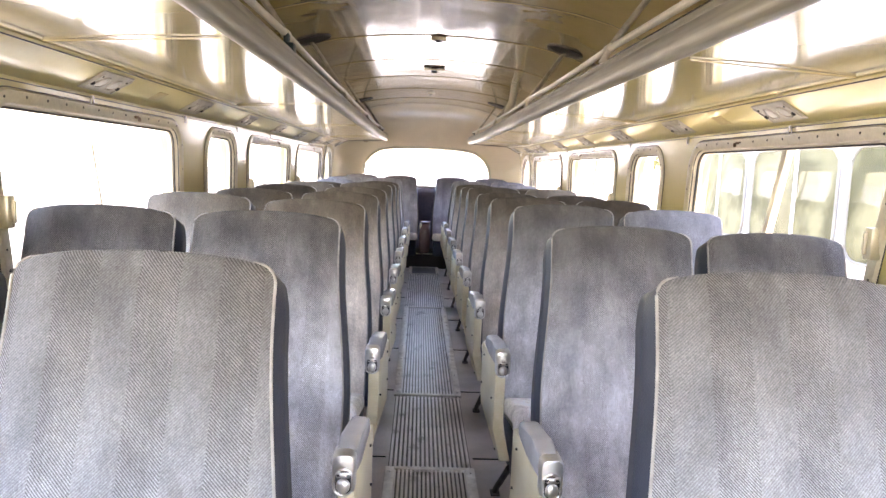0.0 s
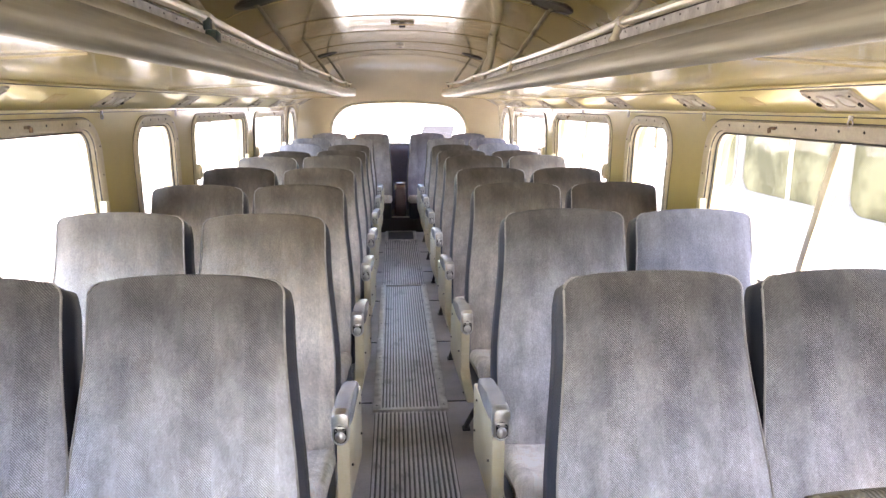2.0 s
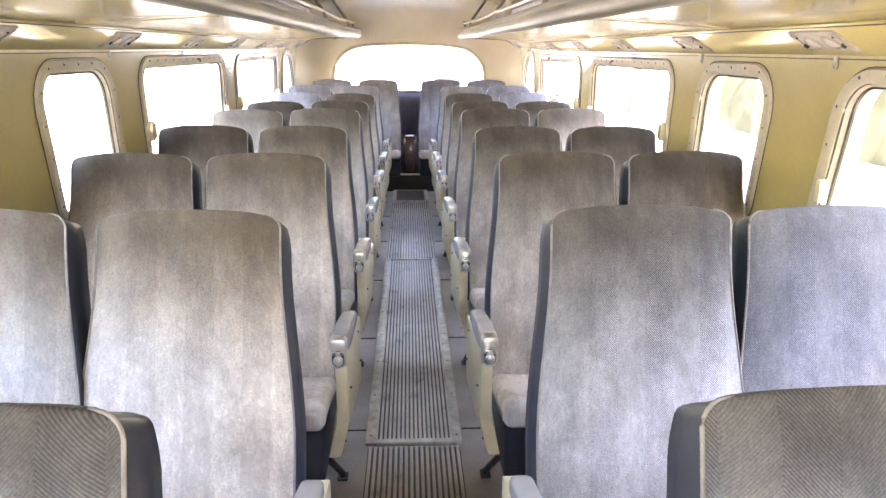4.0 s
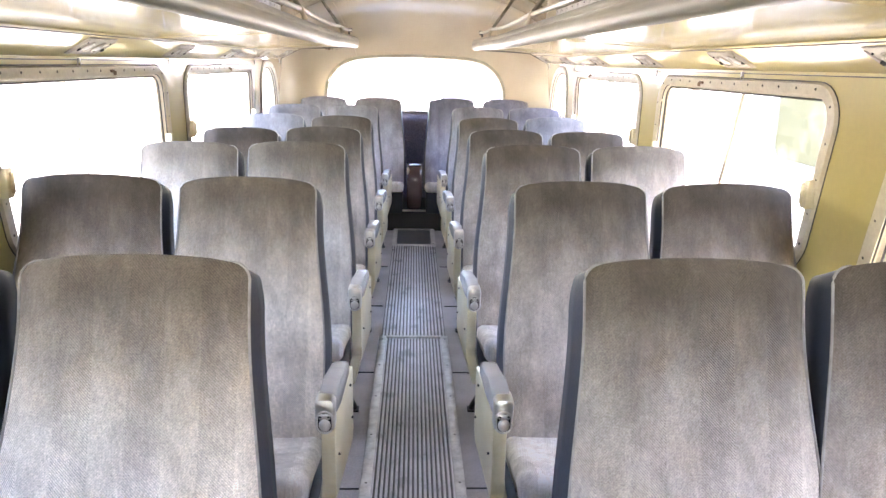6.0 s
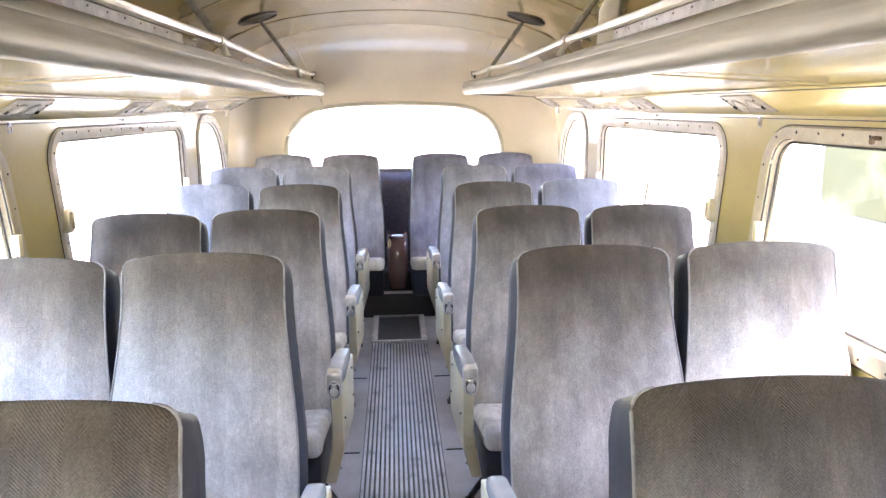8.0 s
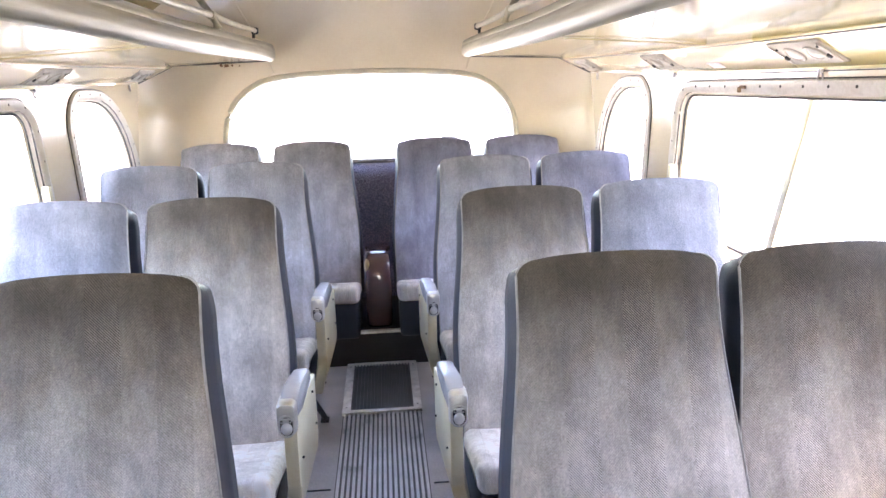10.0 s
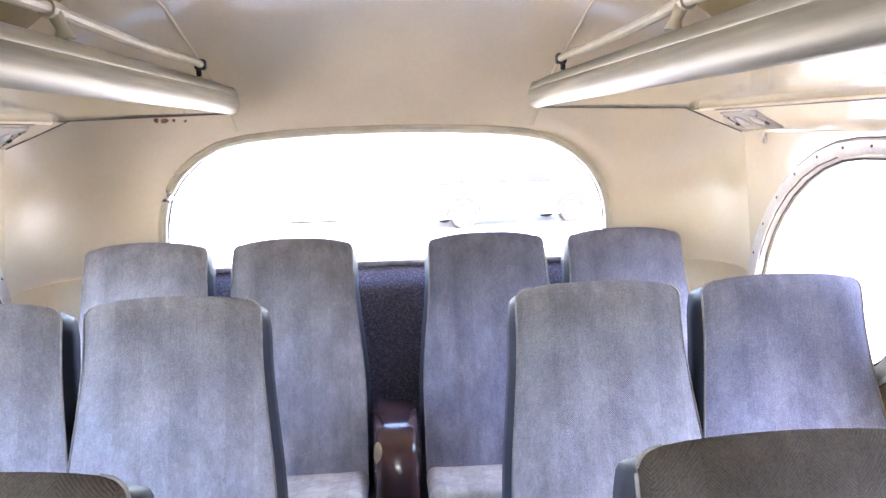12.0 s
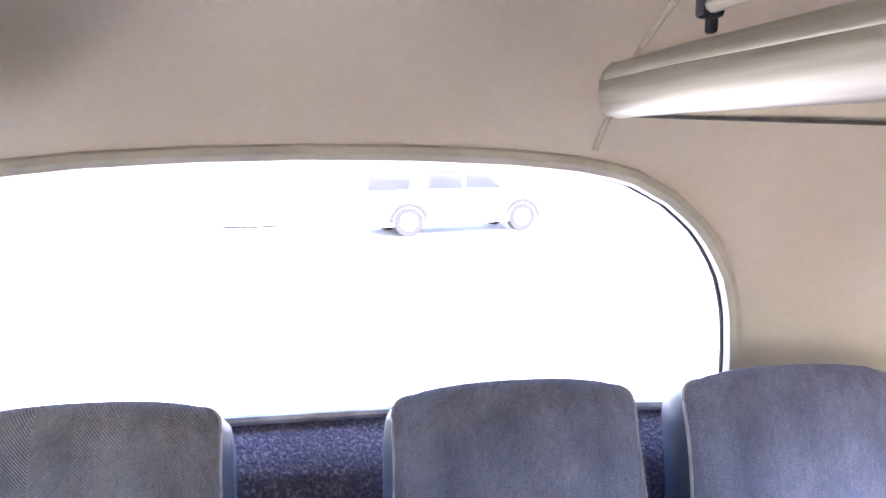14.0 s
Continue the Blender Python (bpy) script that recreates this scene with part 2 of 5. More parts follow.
M_SLATE = velour("dark_slate_velour", (0.135, 0.138, 0.155), (0.241, 0.245, 0.265), weave=3.0, grease=0.35, top_tone=0.5, low_tone=2.2)
# slate cloth again, its lower half lightened to stand for light
M_SLATE_LIT = velour("lit_slate_velour", (0.138, 0.142, 0.158), (0.248, 0.253, 0.272), weave=3.0, grease=0.35, top_tone=0.52, low_tone=2.9)
M_UMBER = velour("dark_brown_velour", (0.195, 0.172, 0.155), (0.300, 0.272, 0.250), low_tone=1.7)
M_TAUPE = velour("taupe_velour", (0.215, 0.196, 0.180), (0.325, 0.301, 0.280), low_tone=1.8)
M_STONE = velour("stone_grey_velour", (0.145, 0.145, 0.152), (0.232, 0.231, 0.242), grease=0.4, top_tone=0.5, low_tone=2.4)
M_STEELBLUE = velour("steel_blue_velour", (0.158, 0.167, 0.198), (0.230, 0.241, 0.278), grease=0.2, top_tone=0.85, low_tone=1.3)
M_MOLE = velour("mole_grey_velour", (0.270, 0.248, 0.229), (0.400, 0.374, 0.348), low_tone=1.65)
M_PALE = velour("pale_grey_velour", (0.335, 0.318, 0.298), (0.44, 0.42, 0.395))
M_BLUE = velour("slate_velour", (0.276, 0.284, 0.325), (0.394, 0.404, 0.450), grease=0.35, top_tone=0.68)
M_REARCLOTH = velour("blue_velour", (0.170, 0.176, 0.236), (0.252, 0.260, 0.330), grease=0.2, top_tone=0.78, low_tone=1.7)
M_DUSK = velour("dusky_velour", (0.220, 0.220, 0.248), (0.328, 0.329, 0.360), grease=0.4, top_tone=0.8, low_tone=1.8)
# paler than the backs, standing for daylight on the cushion tops
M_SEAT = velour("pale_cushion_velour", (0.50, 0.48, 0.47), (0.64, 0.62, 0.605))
M_FLOOR = material("grey_floor_rubber", (0.52, 0.485, 0.475), 0.38, second=(0.37, 0.345, 0.33), scale=5, fine=0.35, fine_scale=180, bump=0.0008, bump_scale=90)
M_MAT = material("ribbed_grey_rubber", (0.54, 0.525, 0.52), 0.30, second=(0.74, 0.72, 0.70), scale=9, fine=0.3, fine_scale=140, rough_var=0.1)
# shade between the mat's ribs is painted into this dark base
M_GROOVE = material("groove_shade_rubber", (0.10, 0.094, 0.092), 0.6, second=(0.16, 0.15, 0.14), scale=14, fine=0.3, fine_scale=150)
M_BLACKMAT = material("ribbed_black_rubber", (0.06, 0.058, 0.06), 0.4, second=(0.10, 0.095, 0.095), scale=9, fine=0.3, fine_scale=140)
M_DARK = material("dark_painted_riser", (0.022, 0.019, 0.022), 0.5, second=(0.036, 0.030, 0.033), scale=7, fine=0.3)
M_CARPET = material("dark_pile_carpet", (0.142, 0.134, 0.200), 0.95, second=(0.34, 0.32, 0.41), spread=(0.48, 0.70), scale=150, fine=0.6, fine_scale=220, bump=0.008, bump_scale=140, sheen=0.5)
M_MAROON = material("maroon_vinyl", (0.105, 0.048, 0.050), 0.24, second=(0.075, 0.034, 0.038), scale=9, coat=1.0, bump=0.0004, bump_scale=260)
M_FOAM = material("torn_foam", (0.62, 0.50, 0.33), 0.9, second=(0.45, 0.34, 0.2), scale=30, bump=0.002)
M_LENS = material("frosted_lamp_lens", (0.60, 0.585, 0.55), 0.3, second=(0.45, 0.44, 0.41), scale=25, coat=0.3)
M_RUSTY = material("rusty_steel", (0.16, 0.10, 0.06), 0.6, metal=0.3, second=(0.24, 0.17, 0.10), scale=60)
M_RUST = material("rust_stain", (0.16, 0.07, 0.035), 0.8, second=(0.30, 0.17, 0.09), scale=60, bump=0.001)
M_GLASS = glass("window_glass", (0.97, 0.98, 0.97))
M_CONCRETE = material("pale_concrete", (0.49, 0.475, 0.44), 0.85, second=(0.41, 0.395, 0.365), scale=0.4, fine=0.2, fine_scale=14, bump=0.004, bump_scale=20)


# ---------------------------------------------------------------- mesh helpers
def shade(ob, angle=35):
    me = ob.data
    me.polygons.foreach_set("use_smooth", [True] * len(me.polygons))
    me.set_sharp_from_angle(angle=radians(angle))


def part(name, bm, mat, parent=None, label="", angle=35, flip=True):
    """Links a bmesh as one mesh object, under parent if given."""
    me = bpy.data.meshes.new(name)
    if flip:
        bmesh.ops.recalc_face_normals(bm, faces=bm.faces)
    bm.to_mesh(me)
    bm.free()
    for mt in mat if isinstance(mat, (list, tuple)) else [mat]:
        me.materials.append(mt)
    ob = new(name, me)
    shade(ob, angle)
    if parent is not None:
        ob.parent = parent
    if label:
        ob["label"] = label
    return ob


def thing(name, label, category, group="", at=(0, 0, 0), kind=""):
    ob = new(name)
    ob.location = at
    return tagged(ob, label, category, group, kind)


def box(bm, c, s, bevel=0.0, seg=2, rot=None):
    r = bmesh.ops.create_cube(bm, size=1.0)
    vs = r["verts"]
    m = Matrix.Translation(c) @ (rot or Matrix()) @ Matrix.Diagonal((*s, 1))
    bmesh.ops.transform(bm, matrix=m, verts=vs)
    if bevel:
        es = list({e for v in vs for e in v.link_edges})
        bmesh.ops.bevel(bm, geom=es, offset=bevel, segments=seg, affect="EDGES", profile=0.5)
    return bm


def tube(bm, pts, r, seg=10, caps=True, closed=False):
    """A round bar through the points."""
    pts = [Vector(p) for p in pts]
    rings = []
    n = len(pts)
    for i, p in enumerate(pts):
        if closed:
            d = pts[(i + 1) % n] - pts[i - 1]
        else:
            d = pts[min(i + 1, n - 1)] - pts[max(i - 1, 0)]
        d.normalize()
        up = Vector((0, 0, 1)) if abs(d.z) < 0.9 else Vector((1, 0, 0))
        a = d.cross(up).normalized()
        b = d.cross(a).normalized()
        rr = r[i] if isinstance(r, (list, tuple)) else r
        rings.append([bm.verts.new(p + (a * math.cos(k * 2 * math.pi / seg) + b * math.sin(k * 2 * math.pi / seg)) * rr) for k in range(seg)])
    for i in range(n if closed else n - 1):
        r0, r1 = rings[i], rings[(i + 1) % n]
        for k in range(seg):
            bm.faces.new((r0[k], r0[(k + 1) % seg], r1[(k + 1) % seg], r1[k]))
    if caps and not closed:
        bm.faces.new(rings[0])
        bm.faces.new(rings[-1])
    return bm


def extrude_y(bm, prof, y0, y1, closed=True, caps=True, steps=1):
    """A profile of (x, z) drawn out along y."""
    n = len(prof)
    rows = [[bm.verts.new((x, y0 + (y1 - y0) * k / steps, z)) for x, z in prof] for k in range(steps + 1)]
    for a, b in zip(rows, rows[1:]):
        for i in range(n if closed else n - 1):
            j = (i + 1) % n
            bm.faces.new((a[i], a[j], b[j], b[i]))
    if caps and closed:
        bm.faces.new(rows[0])
        bm.faces.new(list(reversed(rows[-1])))
    return bm


def prism_x(bm, prof, x0, x1, bevel=0.0):
    """A side outline of (y, z) with a width along x."""
    a = [bm.verts.new((x0, y, z)) for y, z in prof]
    b = [bm.verts.new((x1, y, z)) for y, z in prof]
    n = len(prof)
    for i in range(n):
        j = (i + 1) % n
        bm.faces.new((a[i], a[j], b[j], b[i]))
    bm.faces.new(a)
    bm.faces.new(list(reversed(b)))
    if bevel:
        bmesh.ops.bevel(bm, geom=bm.edges[:], offset=bevel, segments=2, affect="EDGES", profile=0.5)
    return bm


def rounded(y0, y1, z0, z1, r, seg=8):
    """A loop round a rectangle with corner radii r = (bottom y0, bottom y1, top y1, top y0); equal point counts for equal seg."""
    pts = []
    for (cy, cz, a0), rad in zip(((y0, z0, 180), (y1, z0, 270), (y1, z1, 0), (y0, z1, 90)), r):
        oy = cy + (rad if cy == y0 else -rad)
        oz = cz + (rad if cz == z0 else -rad)
        for k in range(seg + 1):
            a = radians(a0 + 90 * k / seg)
            pts.append((oy + rad * math.cos(a), oz + rad * math.sin(a)))
    return pts


# ---------------------------------------------------------------- the coach body
Y_FRONT, Y_SIDE_END = -1.3, 9.17
Z_WALL0, Z_WALL1 = -0.05, 1.368
Z_SILL, Z_HEAD = 0.782, 1.31
REAR_Y = 9.62


def wall_x(z):
    """The inner face of the side wall, drawn in towards the cove."""
    return 1.162 if z < 0.85 else 1.162 - 0.047 * ((z - 0.85) / 0.5) ** 1.2


# windows: y0, y1, corner radii, mullion or None
# y0 and y1 hold at half height; the jambs lean, so that the sills lie further back than the heads
R = 0.088
WINDOWS = [
    (-0.95, 1.98, (R, R, R, R), (1.10, 1.10)),
    (2.315, 3.675, (R, R, R, R), (2.975, 2.94)),
    (4.085, 4.62, (R, R, 0.12, 0.12), None),
    (4.955, 6.335, (R, R, R, R), (5.61, 5.52)),
    (6.665, 8.14, (R, R, R, R), (7.42, 7.23)),
    (8.455, 9.11, (0.10, 0.14, 0.40, 0.12), None),
]
CELLS = [(Y_FRONT, 2.15), (2.15, 3.88), (3.88, 4.79), (4.79, 6.50), (6.50, 8.315), (8.315, Y_SIDE_END)]
LEAN = 0.34
HEADS = [Z_HEAD] * 5 + [1.335]


def rise(y):
    """The racks and coves climb a little towards the rear wall."""
    return 0.024 * min(1.0, max(0.0, (y - 7.7) / 1.5))



def leaning(y, z):
    """Where a point of a window's outline lies along the coach."""
    return y - LEAN * (z - 1.05)


def grid_quad(bm, f, u0, u1, v0, v1, nu, nv):
    """A patch of f(u, v)."""
    vs = [[bm.verts.new(f(u0 + (u1 - u0) * i / nu, v0 + (v1 - v0) * j / nv)) for j in range(nv + 1)] for i in range(nu + 1)]
    for i in range(nu):
        for j in range(nv):
            bm.faces.new((vs[i][j], vs[i + 1][j], vs[i + 1][j + 1], vs[i][j + 1]))
    return vs


def side_wall(side):
    bm = bmesh.new()
    thick = 0.075
    for (c0, c1), (y0, y1, rad, _), head in zip(CELLS, WINDOWS, HEADS):
        hole = [(leaning(y, z), z) for y, z in rounded(y0, y1, Z_SILL, head, rad)]
        n = len(hole)
        # an outer loop on the cell's edge that answers the hole point by point
        outer = []
        per = n // 4
        corners = [(c0, Z_WALL0), (c1, Z_WALL0), (c1, Z_WALL1), (c0, Z_WALL1)]
        for q in range(4):
            for k in range(per):
                y, z = hole[q * per + k]
                f = k / (per - 1)
                cy, cz = corners[q]
                if k == per // 2:
                    outer.append((cy, cz))
                elif (q in (0, 2)) == (k < per // 2):
                    outer.append((cy, z))
                else:
                    outer.append((y, cz))
        loops = []
        for step in (0.0, 0.2, 0.4, 0.6, 0.8, 0.92, 1.0):
            loops.append([(o[0] + (h[0] - o[0]) * step, o[1] + (h[1] - o[1]) * step) for o, h in zip(outer, hole)])
        rows = [[bm.verts.new((side * wall_x(z), y, z)) for y, z in lp] for lp in loops]
        rows.append([bm.verts.new((side * (wall_x(z) + thick), y, z)) for y, z in hole])
        rows.append([bm.verts.new((side * (1.168 + thick), y, z)) for y, z in outer])
        for r0, r1 in zip(rows, rows[1:]):
            for i in range(n):
                j = (i + 1) % n
                bm.faces.new((r0[i], r0[j], r1[j], r1[i]))
    for v in bm.verts:
        if v.co.z > 1.36:
            v.co.z += rise(v.co.y)
    bmesh.ops.remove_doubles(bm, verts=bm.verts[:], dist=0.0005)
    # unseen backing strips that block light leaks at the wall panels' joints
    for c0, _ in CELLS[1:]:
        grid_quad(bm, lambda y, z: (side * (wall_x(z) + 0.006), y, z), c0 - 0.04, c0 + 0.04, Z_WALL0, Z_WALL1, 1, 20)
    ob = part("wall_right" if side > 0 else "wall_left", bm, M_WALL, None, angle=40)
    # the last bays take the rear's paler enamel, also standing for bright highlights there
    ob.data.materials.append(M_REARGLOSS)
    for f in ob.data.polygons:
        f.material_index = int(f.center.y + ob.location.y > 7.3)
    return tagged(ob, "cream enamelled coach side wall with rounded window openings", "wall", kind="structure")


for side in (-1, 1):
    side_wall(side)


def side_window(side, idx, spec):
    y0, y1, rad, mullion = spec
    head = HEADS[idx]
    if mullion:
        mullion = mullion[0] if side > 0 else mullion[1]
    name = "window_%d" % (idx + (1 if side < 0 else 7))
    wide = y1 - y0 > 1
    win = thing(name, "wide sliding coach window in a riveted cream painted frame" if wide else "small fixed coach window with rounded corners in a riveted frame",
                "window", kind="structure", at=(side * 1.162, (y0 + y1) / 2, Z_SILL))
    inv = Matrix.Translation(win.location).inverted()

    def at(y, z, lift):
        return (side * (wall_x(z) - lift), leaning(y, z), z)

    def grow(d):
        return rounded(y0 - d, y1 + d, Z_SILL - d, head + d * 0.75, [q + d for q in rad])

    def put(nm, bm, mat, label="", parent=None, angle=35, flip=True):
        bmesh.ops.transform(bm, matrix=inv, verts=bm.verts[:])
        return part(nm, bm, mat, parent or win, label, angle, flip)

    # flange with rivets
    bm = bmesh.new()
    loops = [(-0.012, -0.022), (-0.008, 0.006), (0.002, 0.010), (0.036, 0.010), (0.044, 0.001)]
    prev = None
    for d, lift in loops:
        cur = [bm.verts.new(at(y, z, lift)) for y, z in grow(d)]
        if prev:
            for i in range(len(cur)):
                j = (i + 1) % len(cur)
                bm.faces.new((prev[i], prev[j], cur[j], cur[i]))
        prev = cur
    frame_ob = put("window_frame", bm, M_FLANGE if idx < 4 else M_REARFLANGE, "cream painted flange with rivets")
    bm = bmesh.new()
    rim = grow(0.019)
    length, nxt = 0.0, 0.0
    for i in range(len(rim)):
        a, b = Vector((0, *rim[i])), Vector((0, *rim[(i + 1) % len(rim)]))
        step = (b - a).length
        while nxt < length + step:
            q = a.lerp(b, (nxt - length) / max(step, 1e-6))
            m = Matrix.Translation(at(q.y, q.z, 0.0105)) @ Matrix.Diagonal((0.6, 1, 1, 1))
            bmesh.ops.create_icosphere(bm, subdivisions=1, radius=0.0046, matrix=m)
            nxt += 0.105
        length += step
    put("rivets", bm, M_STEEL, parent=None)["kind"] = "stuff"
    # dark gasket inside the opening
    bm = bmesh.new()
    prev = None
    for d, lift in [(-0.010, -0.018), (-0.026, -0.020), (-0.026, -0.036), (-0.008, -0.040)]:
        cur = [bm.verts.new(at(y, z, lift)) for y, z in grow(d)]
        if prev:
            for i in range(len(cur)):
                j = (i + 1) % len(cur)
                bm.faces.new((prev[i], prev[j], cur[j], cur[i]))
        prev = cur
    put("channel", bm, M_FRAME, "pale metal glazing channel")
    bm = bmesh.new()
    lp = grow(-0.022)
    tube(bm, [at(y, z, -0.012) for y, z in lp], 0.0032, 6, closed=True)
    put("gasket", bm, M_BLACK, "black rubber seal round the glass")
    bm = bmesh.new()
    edge = sorted([q for q in grow(-0.006) if q[0] > (y0 + y1) / 2], key=lambda q: q[1])
    tube(bm, [at(y, z, 0.001) for y, z in edge], 0.0042, 6)
    put("draught_seal", bm, M_BLACK, "black rubber draught seal on the rear jamb")
    bm = bmesh.new()
    tube(bm, [at(y, z, 0.0015) for y, z in grow(0.0455)], 0.0018, 5, closed=True)
    put("joint", bm, M_STEEL, "thin dark outline round the flange")

    def pane(p0, p1, depth):
        bm = bmesh.new()
        zs = (Z_SILL + 0.01, head - 0.004)
        vs = [bm.verts.new((side * (1.150 + depth), leaning(y, z), z)) for y, z in rounded(p0, p1, zs[0], zs[1], [max(0.01, q - 0.012) if (k in (0, 3)) == (p0 < (y0 + y1) / 2 - 0.01) or mullion is None else 0.004 for k, q in enumerate(rad)])]
        fc = bm.faces.new(vs)
        bm.normal_update()
        if fc.normal.x * side > 0:
            fc.normal_flip()
        ob = put("pane", bm, M_GLASS, flip=False)
        ob.visible_shadow = False

    if mullion:
        pane(y0 + 0.012, mullion, 0.042)
        pane(mullion, y1 - 0.012, 0.050)
        bm = bmesh.new()
        zm, tall, tip = (Z_SILL + head) / 2, (head - Z_SILL) * math.hypot(1, LEAN), Matrix.Rotation(math.atan(LEAN), 4, "X")
        # left bars are thinned to stand for the bright glare over them
        box(bm, (side * 1.170, leaning(mullion - 0.020, zm), zm), (0.026, 0.030 if side > 0 else 0.009, tall), 0.002, rot=tip)
        box(bm, (side * 1.182, leaning(mullion + 0.012, zm), zm), (0.018, 0.016 if side > 0 else 0.008, tall), 0.002, rot=tip)
        put("mullion", bm, M_FRAME)
        # catch on the head of the frame
        bm = bmesh.new()
        cy = mullion + 0.245
        box(bm, at(cy, 1.322, 0.016), (0.010, 0.026, 0.010), 0.003)
        box(bm, at(cy + 0.006, 1.315, 0.022), (0.010, 0.011, 0.016), 0.003)
        put("catch", bm, M_RUSTY, "dark rusty window catch")
        # latch block on the jamb
        bm = bmesh.new()
        for jy in (y0 - 0.012,):
            box(bm, at(jy, 1.03, 0.018), (0.030, 0.034, 0.085), 0.004)
            box(bm, at(jy + 0.004, 1.03, 0.036), (0.012, 0.010, 0.060), 0.003)
        put("jamb_latch", bm, M_FRAME)
        if idx > 0:
            bm = bmesh.new()
            box(bm, at(y1 - 0.018, 1.005, 0.014), (0.026, 0.026, 0.064), 0.004)
            put("jamb_stop", bm, M_IVORY, "ivory plastic window stop")
    else:
        pane(y0 + 0.012, y1 - 0.012, 0.046)
        if rad[2] < 0.2:
            bm = bmesh.new()
            tube(bm, [at(y0 + 0.02 + 0.03 * math.sin(k * 0.5) * 0.2, head - 0.05 - k * 0.05, -0.015) for k in range(9)], 0.006)
            put("drain_tube", bm, M_FRAME)
    return win


for side in (-1, 1):
    for i, spec in enumerate(WINDOWS):
        side_window(side, i, spec)

# ceiling profile, half of it: x, z
CEIL = [(0.0, 1.935), (0.15, 1.933), (0.30, 1.925), (0.45, 1.910), (0.60, 1.887), (0.75, 1.848), (0.88, 1.795), (0.99, 1.725), (1.07, 1.64), (1.125, 1.54), (1.168, 1.43), (1.170, 1.355)]


def rear_start(x):
    """Where the vault begins to bend down to the rear."""
    f = min(1.0, abs(x) / 1.168)
    return 9.02 + (Y_SIDE_END - 9.02) * f ** 2


def ceiling():
    bm = bmesh.new()
    prof = [(-x, z) for x, z in reversed(CEIL[1:])] + CEIL
    for off in (0.0, 0.06):
        rows = []
        for k in range(13):
            f = k / 12
            rows.append([bm.verts.new((x * (1 + off / 1.2), Y_FRONT + (rear_start(x) - Y_FRONT) * f, z + off)) for x, z in prof])
        for r0, r1 in zip(rows, rows[1:]):
            for i in range(len(prof) - 1):
                bm.faces.new((r0[i], r0[i + 1], r1[i + 1], r1[i]))
    return tagged(part("ceiling", bm, M_CEIL, None, angle=60), "glossy cream enamelled sheet metal coach ceiling", "ceiling", kind="structure")


ceiling()


def ceil_z(x):
    x = abs(x)
    for (x0, z0), (x1, z1) in zip(CEIL, CEIL[1:]):
        if x <= x1:
            return z0 + (z1 - z0) * (x - x0) / (x1 - x0)
    return CEIL[-1][1]


for k in range(10):
    y = 0.95 + 0.925 * k
    if y > 8.6:
        break
    bm = bmesh.new()
    xs = [-1.0 + 2.0 * i / 24 for i in range(25)]
    top = [bm.verts.new((x, yy, ceil_z(x) - d)) for yy, d in ((y - 0.012, 0.0), (y - 0.008, 0.004), (y + 0.008, 0.004), (y + 0.012, 0.0)) for x in xs]
    for r in range(3):
        for i in range(24):
            bm.faces.new((top[r * 25 + i], top[r * 25 + i + 1], top[(r + 1) * 25 + i + 1], top[(r + 1) * 25 + i]))
    strip = tagged(part("trim", bm, M_CEIL), "cream roof joint strip across the ceiling", "trim", kind="structure")
    bm = bmesh.new()
    seam = [[bm.verts.new((x, yy, ceil_z(x) - d)) for x in xs] for yy, d in ((y - 0.0165, -0.001), (y - 0.0165, 0.0012), (y - 0.0125, 0.0012))]
    for r0, r1 in zip(seam, seam[1:]):
        for i in range(24):
            bm.faces.new((r0[i], r0[i + 1], r1[i + 1], r1[i]))
    part("joint", bm, M_STEEL, strip, "thin dark joint line")


# rear dome: from the side walls and ceiling to the rear window
def window_outline(n, d=0.0):
    """The rear window's edge from its lower right corner over the top to its lower left corner."""
    pts = []
    a, z0, z1 = 0.80 + d, 0.935, 1.433 + d
    right = [(a, z0), (a, 1.06), (a - 0.006, 1.14), (a - 0.025, 1.215), (a - 0.065, 1.285), (a - 0.125, 1.343), (a - 0.205, 1.388 + d * 0.6), (a - 0.30, z1 - 0.024), (a - 0.42, z1 - 0.012), (a - 0.60, z1 - 0.003), (0.0, z1)]
    full = right + [(-x, z) for x, z in reversed(right[:-1])]
    return resample(full, n)


def resample(poly, n):
    ls = [0.0]
    for p, q in zip(poly, poly[1:]):
        ls.append(ls[-1] + math.hypot(q[0] - p[0], q[1] - p[1]))
    out, j = [], 0
    for i in range(n):
        s = ls[-1] * i / (n - 1)
        while j < len(poly) - 2 and ls[j + 1] < s:
            j += 1
        f = (s - ls[j]) / max(1e-9, ls[j + 1] - ls[j])
        out.append((poly[j][0] + (poly[j + 1][0] - poly[j][0]) * f, poly[j][1] + (poly[j + 1][1] - poly[j][1]) * f))
    return out


def rear_y(x):
    """The rear glass bows a little round the end of the coach."""
    return REAR_Y - 0.07 * (min(abs(x), 0.9) / 0.8) ** 2


def dome_point(sx, sz, wx, wz, a):
    y0 = rear_start(sx) if sz > 1.37 else Y_SIDE_END
    f = 1 - math.cos(a)
    return Vector((sx + (wx - sx) * f, y0 + (rear_y(wx) - y0) * math.sin(a), sz + (wz - sz) * f))


